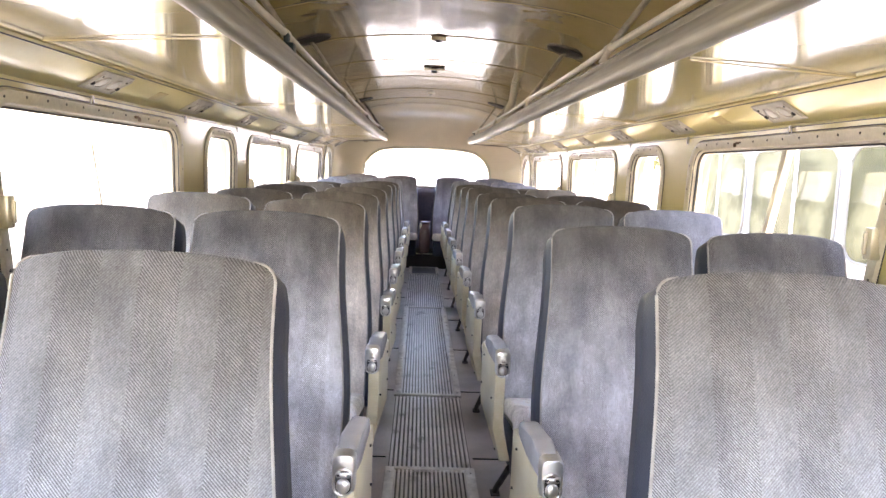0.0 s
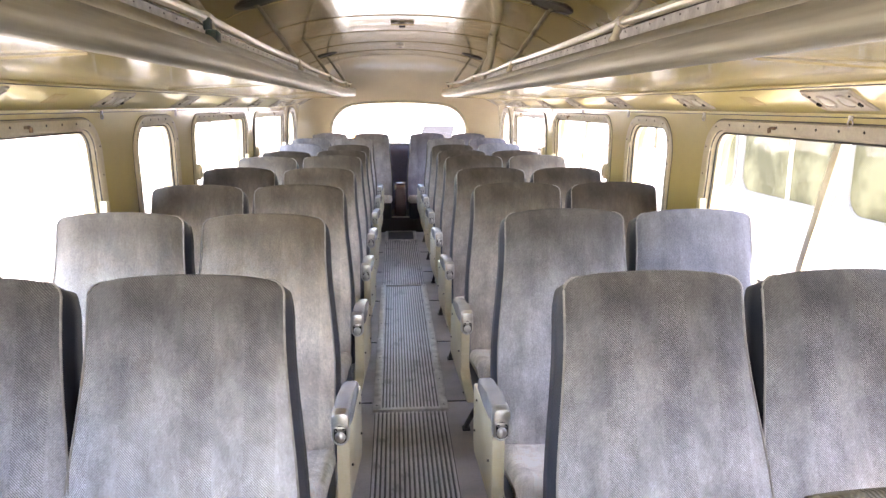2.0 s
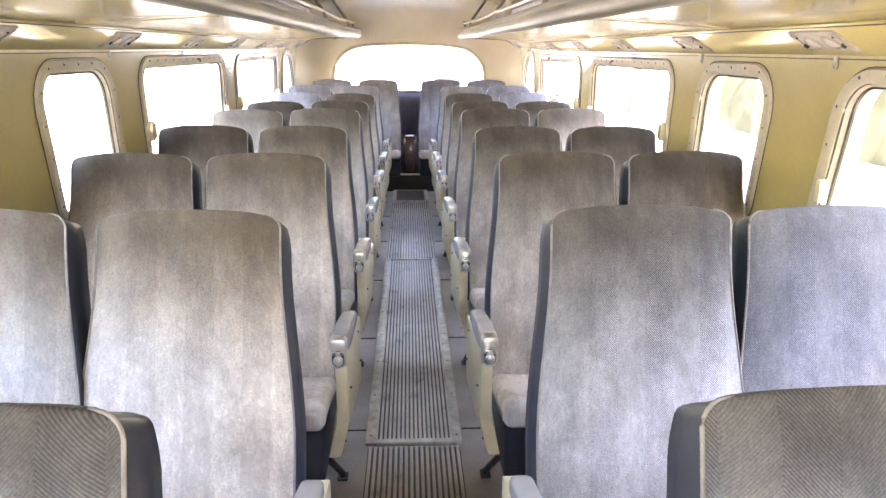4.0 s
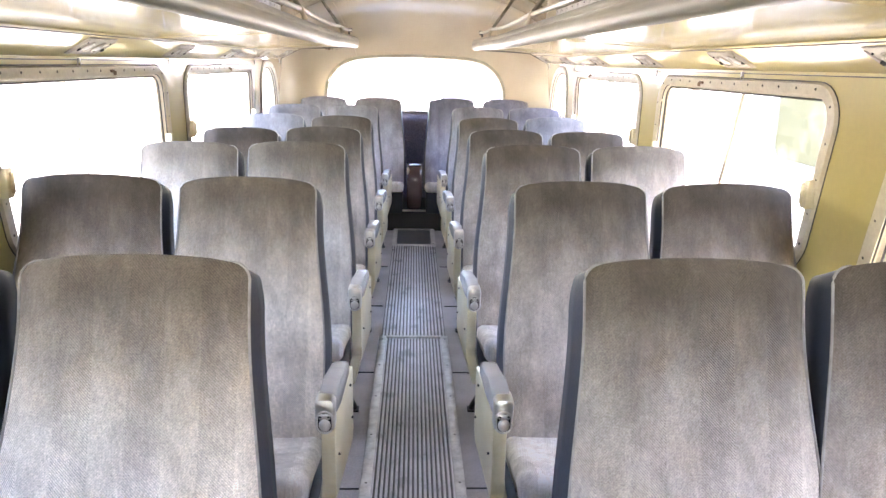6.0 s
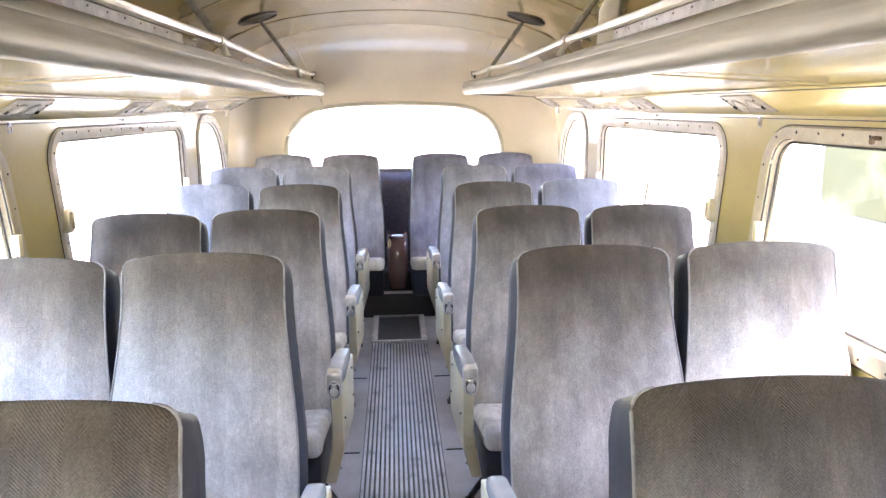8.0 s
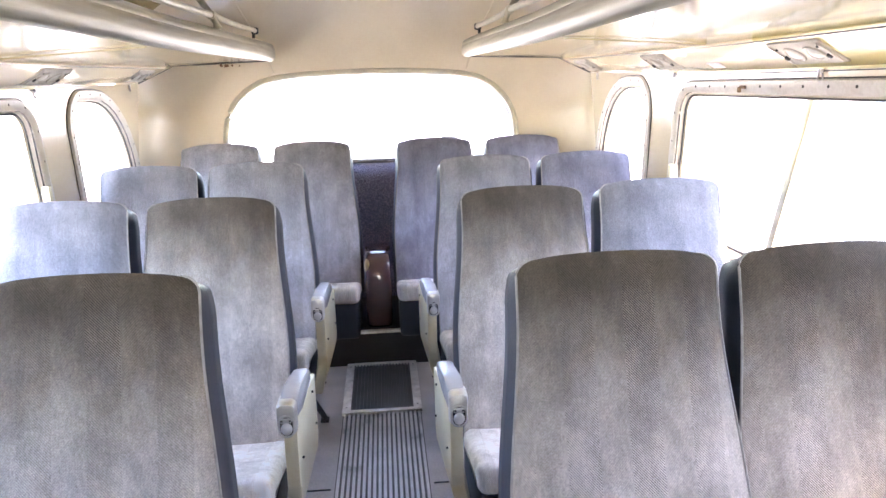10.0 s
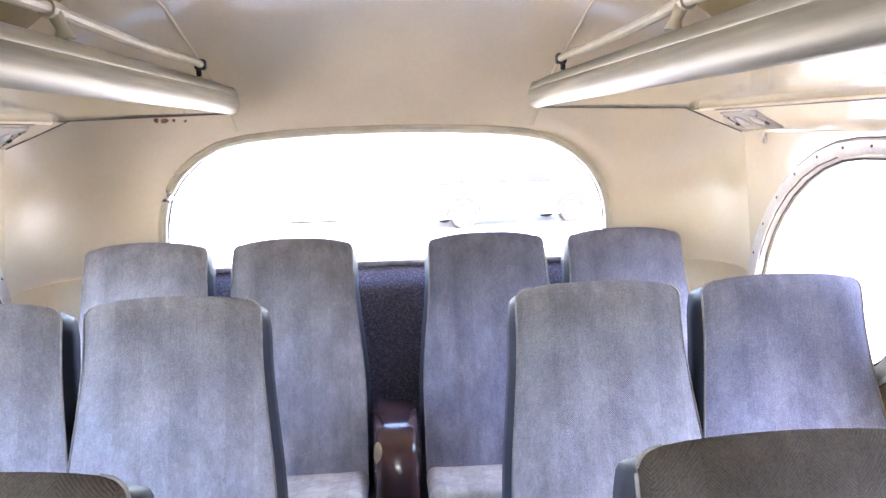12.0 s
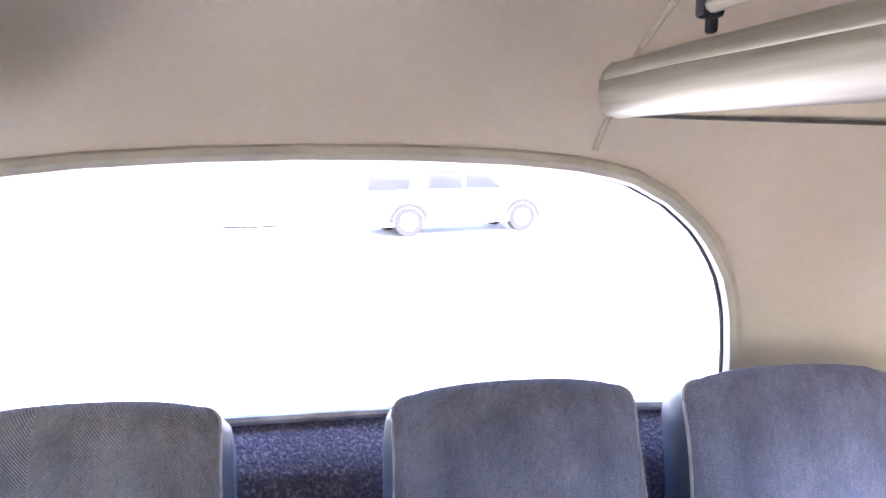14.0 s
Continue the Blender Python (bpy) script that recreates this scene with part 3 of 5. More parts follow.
def rear_dome():
    n = 81
    shell = [(wall_x(z), z) for z in (0.90, 1.0, 1.1, 1.22)] + [(1.168, 1.3)] + [(x, z) for x, z in reversed(CEIL)]
    shell = shell + [(-x, z) for x, z in reversed(shell[:-1])]
    shell = resample(shell, n)
    win = window_outline(n)
    bm = bmesh.new()
    rows = []
    for k in range(17):
        a = radians(90 * k / 16)
        row = []
        for (sx, sz), (wx, wz) in zip(shell, win):
            row.append(bm.verts.new(dome_point(sx, sz, wx, wz, a)))
        rows.append(row)
    for r0, r1 in zip(rows, rows[1:]):
        for i in range(n - 1):
            bm.faces.new((r0[i], r0[i + 1], r1[i + 1], r1[i]))
    # the outer skin, so that no light comes in round the back
    skin = [[bm.verts.new((v.co.x * 1.06, v.co.y + 0.06, v.co.z + 0.06)) for v in row] for row in rows]
    for r0, r1 in zip(skin, skin[1:]):
        for i in range(n - 1):
            bm.faces.new((r0[i], r0[i + 1], r1[i + 1], r1[i]))
    for i in range(n - 1):
        bm.faces.new((rows[-1][i], rows[-1][i + 1], skin[-1][i + 1], skin[-1][i]))
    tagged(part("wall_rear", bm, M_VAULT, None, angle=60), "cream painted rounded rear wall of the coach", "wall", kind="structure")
    # lower rear wall with the carpet below the sill

    def back(x):
        f = min(1.0, max(0.0, (abs(x) - 0.78) / 0.38))
        return rear_y(x) - 0.42 * (1 - math.sqrt(max(0.0, 1 - f * f)))
    prof = [(0.02, 0.94), (0.0, 0.938), (-0.05, 0.905), (-0.085, 0.865), (-0.095, 0.80), (-0.095, 0.15)]
    for x0, x1, nm, mt, lb in ((-0.84, 0.84, "wall_rear_lower", M_CARPET, "dark pile carpet covering the wall below the rear window"),
                               (-1.17, -0.84, "wall_rear_corner_left", M_REAR, "cream painted lower rear corner of the coach"),
                               (0.84, 1.17, "wall_rear_corner_right", M_REAR, "cream painted lower rear corner of the coach")):
        bm = bmesh.new()
        xs = [x0 + (x1 - x0) * i / 16 for i in range(17)]
        pr = prof if mt is M_CARPET else [(0.03, 0.955), (0.0, 0.94), (-0.012, 0.80), (-0.02, 0.15)]
        rows = [[bm.verts.new((x, back(x) + dy, z)) for dy, z in pr] for x in xs]
        for r0, r1 in zip(rows, rows[1:]):
            for i in range(len(pr) - 1):
                bm.faces.new((r0[i], r0[i + 1], r1[i + 1], r1[i]))
        tagged(part(nm, bm, mt, None, angle=60), lb, "wall", kind="structure")
    # window
    w = thing("window_rear", "wide rear coach window with rounded upper corners", "window", kind="structure", at=(0, REAR_Y, 0.94))
    inv = Matrix.Translation(w.location).inverted()
    out = window_outline(61)
    bm = bmesh.new()
    tube(bm, [(x, rear_y(x) - 0.004, z) for x, z in out], 0.017, 8)
    bmesh.ops.transform(bm, matrix=inv, verts=bm.verts[:])
    part("window_frame", bm, M_RAIL, w, "cream beading round the glass")
    bm = bmesh.new()
    tube(bm, [(x * 0.985, rear_y(x) + 0.012, 0.94 + (z - 0.94) * 0.975) for x, z in out], 0.006, 8)
    bmesh.ops.transform(bm, matrix=inv, verts=bm.verts[:])
    part("gasket", bm, M_BLACK, w)
    bm = bmesh.new()
    tube(bm, [(x, rear_y(x) - 0.006, 0.944) for x in [-0.81 + 0.081 * k for k in range(21)]], 0.011, 8)
    bmesh.ops.transform(bm, matrix=inv, verts=bm.verts[:])
    part("window_sill", bm, M_TRIM, w, "worn metal sill strip")
    bm = bmesh.new()
    half = len(out) // 2
    for i in range(half):
        l0, l1 = out[i], out[i + 1]
        r0, r1 = out[-1 - i], out[-2 - i]
        cols = 12
        lo = [bm.verts.new((l0[0] + (r0[0] - l0[0]) * k / cols, rear_y(l0[0] + (r0[0] - l0[0]) * k / cols) + 0.02, l0[1])) for k in range(cols + 1)]
        hi = [bm.verts.new((l1[0] + (r1[0] - l1[0]) * k / cols, rear_y(l1[0] + (r1[0] - l1[0]) * k / cols) + 0.02, l1[1])) for k in range(cols + 1)]
        for k in range(cols):
            if i < half - 1 or abs(l1[0]) > 1e-6:
                bm.faces.new((lo[k], lo[k + 1], hi[k + 1], hi[k]))
    bm.normal_update()
    for fc in bm.faces:
        if fc.normal.y > 0:
            fc.normal_flip()
    bmesh.ops.transform(bm, matrix=inv, verts=bm.verts[:])
    g = part("pane", bm, M_GLASS, w, flip=False)
    g.visible_shadow = False
    # seams that run down from the rack ends to the window's top edge
    for s in (-1, 1):
        bm = bmesh.new()
        tube(bm, [(s * 0.694, 9.195, 1.856), (s * 0.666, 9.312, 1.809), (s * 0.644, 9.428, 1.735), (s * 0.613, 9.503, 1.665), (s * 0.588, 9.538, 1.615), (s * 0.547, 9.583, 1.490), (s * 0.526, 9.584, 1.436)], 0.006, 6)
        tagged(part("trim", bm, M_REAR), "cream cover strip on the rear wall above the window", "trim", kind="structure")


rear_dome()

# floor, platform, front end
bm = bmesh.new()
box(bm, (0, (Y_FRONT + 9.2) / 2, -0.045), (2.45, 9.2 - Y_FRONT, 0.08))
tagged(part("floor", bm, M_FLOOR), "worn grey-brown rubber coach floor", "floor", kind="structure")
bm = bmesh.new()
prism_x(bm, [(8.90, -0.01), (8.90, 0.165), (9.75, 0.165), (9.75, -0.01)], -1.2, 1.2)
tagged(part("rear_platform", bm, M_DARK), "dark painted raised step under the rear seats", "platform", kind="structure")
bm = bmesh.new()
box(bm, (0, 8.905, 0.168), (1.5, 0.035, 0.012), 0.003)
tagged(part("trim", bm, M_TRIM), "worn aluminium nosing strip on the rear step", "trim", kind="structure")
# unseen front end; its openings are sized to set light on the first rows
bm = bmesh.new()
box(bm, (0, Y_FRONT, 0.40), (2.5, 0.06, 1.0))
box(bm, (0, Y_FRONT, 1.86), (2.5, 0.06, 0.44))
for sx, sw in ((-1.2, 0.10), (0, 0.05), (1.2, 0.10)):
    box(bm, (sx, Y_FRONT, 1.15), (sw, 0.055, 1.3))
tagged(part("wall_front", bm, M_WALL), "cream painted front end of the coach with two windscreen openings", "wall", kind="structure")


for yy in (1.49, 2.39, 3.29, 4.18, 5.07, 6.0, 6.93, 7.77):
    for s in (-1, 1):
        bm = bmesh.new()
        box(bm, (s * 0.66, yy, -0.0035), (0.96, 0.004, 0.006))
        tagged(part("trim", bm, M_STEEL), "thin dark joint strip across the floor covering", "trim", kind="structure")


def ribbed_mat(y0, y1, half, framed, name, label, rubber=None):
    mat = thing(name, label, "floor mat", "aisle floor mats", at=(0, (y0 + y1) / 2, 0))
    length = y1 - y0
    bm = bmesh.new()
    box(bm, (0, 0, 0.0015), (2 * half, length, 0.005))
    part("rubber_base", bm, rubber or M_GROOVE, mat, "dark rubber base between the ribs")
    bm = bmesh.new()
    n = 18
    pitch = 2 * half / n
    for i in range(n):
        x = -half + (i + 0.5) * pitch
        w = pitch * 0.29
        extrude_y(bm, [(x - w, 0.003), (x - w * 0.8, 0.0115), (x + w * 0.8, 0.0115), (x + w, 0.003)], -length / 2, length / 2, steps=6)
    part("ribs", bm, rubber or M_MAT, mat, "worn grey rubber ribs")["kind"] = "stuff"
    if framed:
        for s in (-1, 1):
            bm = bmesh.new()
            box(bm, (s * (half + 0.012), 0, 0.007), (0.036, length, 0.014), 0.003)
            strip = part("edge_strip", bm, M_TRIM, mat, "worn aluminium edge strip")
            bm = bmesh.new()
            for k in range(max(2, int(length / 0.28))):
                yy = -length / 2 + 0.05 + k * (length - 0.1) / (max(2, int(length / 0.28)) - 1)
                bmesh.ops.create_icosphere(bm, subdivisions=1, radius=0.005, matrix=Matrix.Translation((s * (half + 0.012), yy, 0.0135)) @ Matrix.Diagonal((1, 1, 0.5, 1)))
            part("screws", bm, M_STEEL, strip)["kind"] = "stuff"
        for yy in (-length / 2 + 0.012, length / 2 - 0.012):
            bm = bmesh.new()
            box(bm, (0, yy, 0.0075), (2 * half - 0.010, 0.026, 0.015), 0.003)
            part("edge_strip", bm, M_TRIM, mat, "worn aluminium edge strip")
    return mat


ribbed_mat(1.2, 3.16, 0.145, True, "floor_mat", "ribbed grey rubber aisle mat framed by worn aluminium strips")
ribbed_mat(3.165, 4.04, 0.165, False, "floor_mat", "plain ribbed brown-grey rubber aisle mat")
ribbed_mat(4.06, 6.42, 0.145, True, "floor_mat", "long ribbed grey rubber aisle mat framed by worn aluminium strips")
ribbed_mat(6.425, 8.32, 0.165, False, "floor_mat", "plain ribbed blue-grey rubber aisle mat")
ribbed_mat(8.33, 8.885, 0.140, True, "floor_mat", "short ribbed dark rubber mat with metal edges before the rear step", M_BLACKMAT)

# ---------------------------------------------------------------- racks, coves and lamps
RACK_IN, RACK_Z = 0.525, 1.472
COVE_TOP, COVE_BOT = (0.984, 1.444), (1.116, 1.368)


def shelf_end(x):
    """Where the shelf stops short of the rounded rear wall."""
    return 9.505 - 0.66 * (x - 0.53) if x < 0.93 else 9.24 - 0.4 * (x - 0.93)


def luggage_rack(side):
    y0, y1 = Y_FRONT + 0.05, 9.50
    rack = thing("luggage_rack", "cream overhead luggage rack with a weathered aluminium lip and tube rail", "luggage rack", "overhead racks", at=(side * 0.75, 0, RACK_Z))
    inv = Matrix.Translation(rack.location).inverted()

    def put(nm, bm, mat, label="", angle=35):
        # the rack rises a little towards the rear wall
        for v in bm.verts:
            v.co.z += rise(v.co.y)
            v.co.x -= side * 0.33 * rise(v.co.y) * min(1.0, max(0.0, (1.0 - abs(v.co.x)) / 0.4))
        bmesh.ops.transform(bm, matrix=inv, verts=bm.verts[:])
        return part(nm, bm, mat, rack, label, angle)

    bm = bmesh.new()
    prof = [(0.53, RACK_Z), (0.76, 1.462), (COVE_TOP[0], COVE_TOP[1]), (1.0, 1.446), (1.14, 1.46), (1.14, 1.49), (0.76, 1.488), (0.53, RACK_Z + 0.02)]
    extrude_y(bm, [(side * x, z) for x, z in prof], y0, 9.6, steps=44)
    for v in bm.verts:  # its rear edge is cut slanting along the rounded rear wall
        if v.co.y > 9.5:
            v.co.y = shelf_end(abs(v.co.x))
        elif v.co.y > 9.25:
            v.co.y = 9.12
    put("shelf_panel", bm, M_RACK, "glossy cream shelf panel")
    bm = bmesh.new()
    lip = [(0.515, 1.502), (0.503, 1.499), (0.490, 1.502), (0.481, 1.509), (0.476, 1.519), (0.4745, 1.531), (0.4745, 1.545), (0.4755, 1.5565),
           (0.4775, 1.559), (0.4765, 1.5615), (0.479, 1.571), (0.485, 1.580), (0.494, 1.586), (0.506, 1.587), (0.514, 1.581), (0.516, 1.52)]
    lip = [(x + 0.026, 1.466 + (z - 1.499) * 1.04) for x, z in lip]
    extrude_y(bm, [(side * x, z) for x, z in lip], y0, 9.47, steps=44)
    put("lip", bm, M_LIP, "weathered ribbed aluminium lip", 50)
    bm = bmesh.new()
    tube(bm, [(side * 0.497, 9.47, 1.5135), (side * 0.499, 9.49, 1.5135), (side * 0.503, 9.505, 1.5135)], [0.046, 0.043, 0.030], 14)
    for v in bm.verts:
        v.co.x = side * (0.5015 + (abs(v.co.x) - 0.452) * 0.45)
    put("lip_end", bm, M_LIP, "rounded end of the aluminium lip")
    bm = bmesh.new()
    tube(bm, [(side * x, shelf_end(x) - 0.003, 1.472 - 0.026 * max(0.0, x - 0.54) / 0.44) for x in (0.53, 0.60, 0.70, 0.80, 0.88, 0.93, 0.975)], 0.0035, 6)
    put("rear_joint", bm, M_STEEL, "dark gap along the shelf's rear edge")
    # rail on brackets, sagging a little between them
    stops = [-0.7, 1.1, 2.9, 4.68, 6.48, 8.25, 9.22]
    pts = []
    for a, b in zip(stops, stops[1:]):
        for k in range(8):
            f = k / 8
            pts.append((side * 0.540, a + (b - a) * f, 1.606 - 0.008 * math.sin(math.pi * f)))
    pts.append((side * 0.555, 9.22, 1.606))
    bm = bmesh.new()
    tube(bm, pts, 0.0115, 10)
    put("rail", bm, M_RAIL, "cream tube rail")
    bm = bmesh.new()
    box(bm, (side * 0.557, 9.232, 1.606), (0.034, 0.026, 0.032), 0.007)
    box(bm, (side * 0.566, 9.243, 1.590), (0.014, 0.016, 0.036), 0.004)
    put("rail_clamp", bm, M_BLACK, "black rail end clamp")
    for s in stops[1:-1]:
        bm = bmesh.new()
        tube(bm, [(side * 0.522, s, 1.556), (side * 0.526, s, 1.575), (side * 0.536, s, 1.600)], [0.017, 0.010, 0.013], 10)
        tube(bm, [(side * 0.540, s - 0.022, 1.605), (side * 0.540, s + 0.022, 1.605)], 0.016, 10)
        put("bracket", bm, M_RAIL, "cream cast rail bracket")
        bm = bmesh.new()
        tx, ty = 0.712, s - 0.06
        tz = ceil_z(tx)
        tube(bm, [(side * 0.542, s, 1.610), (side * tx, ty, tz)], 0.011, 10)
        box(bm, (side * tx, ty, tz - 0.006), (0.020, 0.085, 0.010), 0.003)
        put("strut", bm, M_LIP, "grey tube strut up to the ceiling")
    if side < 0:
        bm = bmesh.new()
        box(bm, (-0.521, 2.885, 1.548), (0.030, 0.055, 0.052), 0.008)
        box(bm, (-0.533, 2.885, 1.588), (0.020, 0.036, 0.036), 0.008)
        put("clip", bm, M_CLIP, "dark green plastic clip")
    bm = bmesh.new()
    extrude_y(bm, [(side * 0.60, 1.486), (side * 0.612, 1.486), (side * 0.612, 1.605), (side * 0.60, 1.605)], 1.0, 6.3)
    inner = put("inner_rail", bm, M_TRIM, "thin riveted metal rail on the shelf")
    bm = bmesh.new()
    for k in range(52):
        bmesh.ops.create_icosphere(bm, subdivisions=1, radius=0.0026, matrix=Matrix.Translation((side * 0.5995, 1.05 + 0.1 * k, 1.597)))
    bmesh.ops.transform(bm, matrix=inv, verts=bm.verts[:])
    part("rivets", bm, M_STEEL, inner, "dark rivets")["kind"] = "stuff"
    bm = bmesh.new()
    extrude_y(bm, [(side * 0.598, 1.6055), (side * 0.614, 1.6055), (side * 0.614, 1.611), (side * 0.598, 1.611)], 1.0, 6.3)
    put("cover_strip", bm, M_MAROON, "dark maroon cover strip")
    # panel joints below the shelf
    for yy in (2.2, 3.98, 5.76, 7.54):
        bm = bmesh.new()
        a, b = (0.56, RACK_Z - 0.004), (0.97, 1.4435)
        box(bm, (side * (a[0] + b[0]) / 2, yy, (a[1] + b[1]) / 2), (b[0] - a[0], 0.010, 0.004), 0, rot=Matrix.Rotation(side * math.atan2(a[1] - b[1], b[0] - a[0]), 4, "Y"))
        put("joint", bm, M_RACK)
    # cove that leans from the shelf to the window heads
    bm = bmesh.new()
    section = [(side * x, z) for x, z in (COVE_TOP, (1.048, 1.405), COVE_BOT, (1.168, 1.362), (1.168, 1.46), (1.03, 1.475))]
    extrude_y(bm, section, y0, 7.30)
    tagged(part("trim_cove", bm, M_WALL), "cream painted cove panel above the windows", "trim", kind="structure")
    # paler colour here stands for a shift in white balance towards the rear
    bm = bmesh.new()
    extrude_y(bm, section, 7.303, 9.18, steps=8)
    for v in bm.verts:
        v.co.z += rise(v.co.y)
        if v.co.y > 9.0:
            v.co.y = 9.275 - 0.75 * (abs(v.co.x) - 0.984)
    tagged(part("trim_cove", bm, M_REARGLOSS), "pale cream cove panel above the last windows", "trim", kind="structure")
    bm = bmesh.new()
    tube(bm, [(side * 0.972, 9.278, 1.4715), (side * 0.986, 9.274, 1.465), (side * 1.05, 9.226, 1.4275), (side * 1.113, 9.18, 1.392)], 0.003, 6)
    tagged(part("trim", bm, M_STEEL), "dark slanting joint where the cove meets the rear wall", "trim", kind="structure")
    bead = [(side * x, z) for x, z in ((0.979, 1.4425), (0.984, 1.4375), (0.989, 1.4365), (0.992, 1.440), (0.984, 1.449))]
    for ya, yb, paint in ((y0, 7.30, M_WALL), (7.303, 9.2, M_REAR)):
        bm = bmesh.new()
        extrude_y(bm, bead, ya, yb, steps=8)
        for v in bm.verts:
            v.co.z += rise(v.co.y)
        tagged(part("trim", bm, paint), "thin cream bead along the cove's upper edge", "trim", kind="structure")
    bm = bmesh.new()
    extrude_y(bm, [(side * x, z) for x, z in ((1.112, 1.371), (1.112, 1.364), (1.118, 1.3605), (1.126, 1.362), (1.124, 1.37))], y0, 8.36, steps=12)
    for v in bm.verts:
        v.co.z += rise(v.co.y)
    tagged(part("trim", bm, M_WALL), "cream bead along the window heads", "trim", kind="structure")


for side in (-1, 1):
    luggage_rack(side)
    # dark strips paint in the shadow lines beside the cove's beads
    for px, pz, ye in ((1.1155, 1.3605, 8.36), (0.9875, 1.4355, 9.1), (1.141, 1.3615, 8.36)):
        bm = bmesh.new()
        extrude_y(bm, [(side * px + a, pz + b) for a, b in ((-0.002, -0.0015), (0.002, -0.0015), (0.002, 0.0015), (-0.002, 0.0015))], -1.2, ye, steps=12)
        for v in bm.verts:
            v.co.z += rise(v.co.y)
        tagged(part("trim", bm, M_STEEL), "thin dark strip for joint and shadow line along the cove panel", "trim", kind="structure")

COVE_A = math.atan2(COVE_TOP[1] - COVE_BOT[1], COVE_BOT[0] - COVE_TOP[0])


def cove_pose(side, y, f, lift):
    """A pose on the cove: local x runs down the slope, y along the coach, z out of the panel into the cabin."""
    x = COVE_TOP[0] + (COVE_BOT[0] - COVE_TOP[0]) * f
    z = COVE_TOP[1] + (COVE_BOT[1] - COVE_TOP[1]) * f + rise(y)
    down = Vector((side * math.cos(COVE_A), 0, -math.sin(COVE_A)))
    out = Vector((-side * math.sin(COVE_A), 0, -math.cos(COVE_A)))
    along = out.cross(down)
    m = Matrix((down, along, out)).transposed().to_4x4()
    m.translation = Vector((side * x, y, z)) + out * lift
    return m


def reading_lamp():
    lamp = thing("reading_lamp", "dull grey twin reading lamp on the cove panel with frosted lenses", "reading lamp", "reading lamps")
    bm = bmesh.new()
    box(bm, (0, 0, 0.003), (0.098, 0.215, 0.010), 0.004)
    for s in (-1, 1):
        box(bm, (0.0, s * 0.098, 0.008), (0.080, 0.010, 0.008), 0.003)
    part("plate", bm, M_LAMP, lamp)
    for s in (-1, 1):
        bm = bmesh.new()
        seg = 20
        for r0, z0, r1, z1 in ((0.032, 0.007, 0.030, 0.012), (0.030, 0.012, 0.026, 0.012), (0.026, 0.012, 0.021, 0.006)):
            a = [bm.verts.new((r0 * 0.95 * math.cos(k * 2 * math.pi / seg), s * 0.042 + r0 * math.sin(k * 2 * math.pi / seg), z0)) for k in range(seg)]
            b = [bm.verts.new((r1 * 0.95 * math.cos(k * 2 * math.pi / seg), s * 0.042 + r1 * math.sin(k * 2 * math.pi / seg), z1)) for k in range(seg)]
            for k in range(seg):
                bm.faces.new((a[k], a[(k + 1) % seg], b[(k + 1) % seg], b[k]))
        bez = part("bezel", bm, M_LAMP, lamp, "pale grey lamp bezel")
        bm = bmesh.new()
        bmesh.ops.create_uvsphere(bm, u_segments=14, v_segments=8, radius=0.022, matrix=Matrix.Translation((0, s * 0.042, 0.006)) @ Matrix.Diagonal((1, 1, 0.4, 1)))
        part("lens", bm, M_LENS, bez)
    bm = bmesh.new()
    for s in (-1, 1):
        box(bm, (0.010, s * 0.086, 0.011), (0.014, 0.010, 0.010), 0.003)
        box(bm, (-0.026, s * 0.084, 0.009), (0.006, 0.006, 0.006), 0.002)
    part("switches", bm, M_BLACK, lamp, "black lamp switches")["kind"] = "stuff"
    return lamp


def coat_hook():
    bm = bmesh.new()
    tube(bm, [(0.0, 0.0105 * math.cos(a), -0.011 + 0.0105 * math.sin(a)) for a in [2 * math.pi * k / 12 for k in range(12)]], 0.0022, 6, closed=True)
    box(bm, (0, 0, 0.004), (0.008, 0.012, 0.010), 0.002)
    ob = part("coat_hook", bm, M_TRIM)
    return tagged(ob, "small dull metal ring hook under the reading lamp", "hook", "coat hooks")


lamp0, hook0 = reading_lamp(), coat_hook()
first = True
for side in (-1, 1):
    for k in range(1, 11):
        y = 0.89 * k + (0.055 if k < 10 else 0.105)
        m, h = cove_pose(side, y, 0.50, -0.002), pose(side * 1.108, y + 0.03, 1.357 + rise(y))
        if first:
            lamp0.matrix_basis, hook0.matrix_basis, first = m, h, False
        else:
            copy_thing(lamp0, m)
            copy_thing(hook0, h)
    for y in (3.16,):
        bm = bmesh.new()
        box(bm, (0, 0, 0.001), (0.05, 0.09, 0.003), 0.001)
        ob = part("label_plate", bm, material("faded_label", (0.42, 0.33, 0.17), 0.6, scale=40, fine=0.3) if "faded_label" not in bpy.data.materials else bpy.data.materials["faded_label"])
        ob.matrix_basis = cove_pose(side, y, 0.5, 0.0)
        tagged(ob, "faded tan plate on the cove panel", "plate", "cove plates")

bm = bmesh.new()
box(bm, (0, 0, 0.001), (0.032, 0.075, 0.003), 0.001)
ob = part("label_plate", bm, material("pale_label", (0.62, 0.57, 0.58), 0.5, scale=30, fine=0.2))
ob.matrix_basis = cove_pose(1, 7.70, 0.72, 0.0)
tagged(ob, "small pale lilac label on the cove panel", "plate", "cove plates")

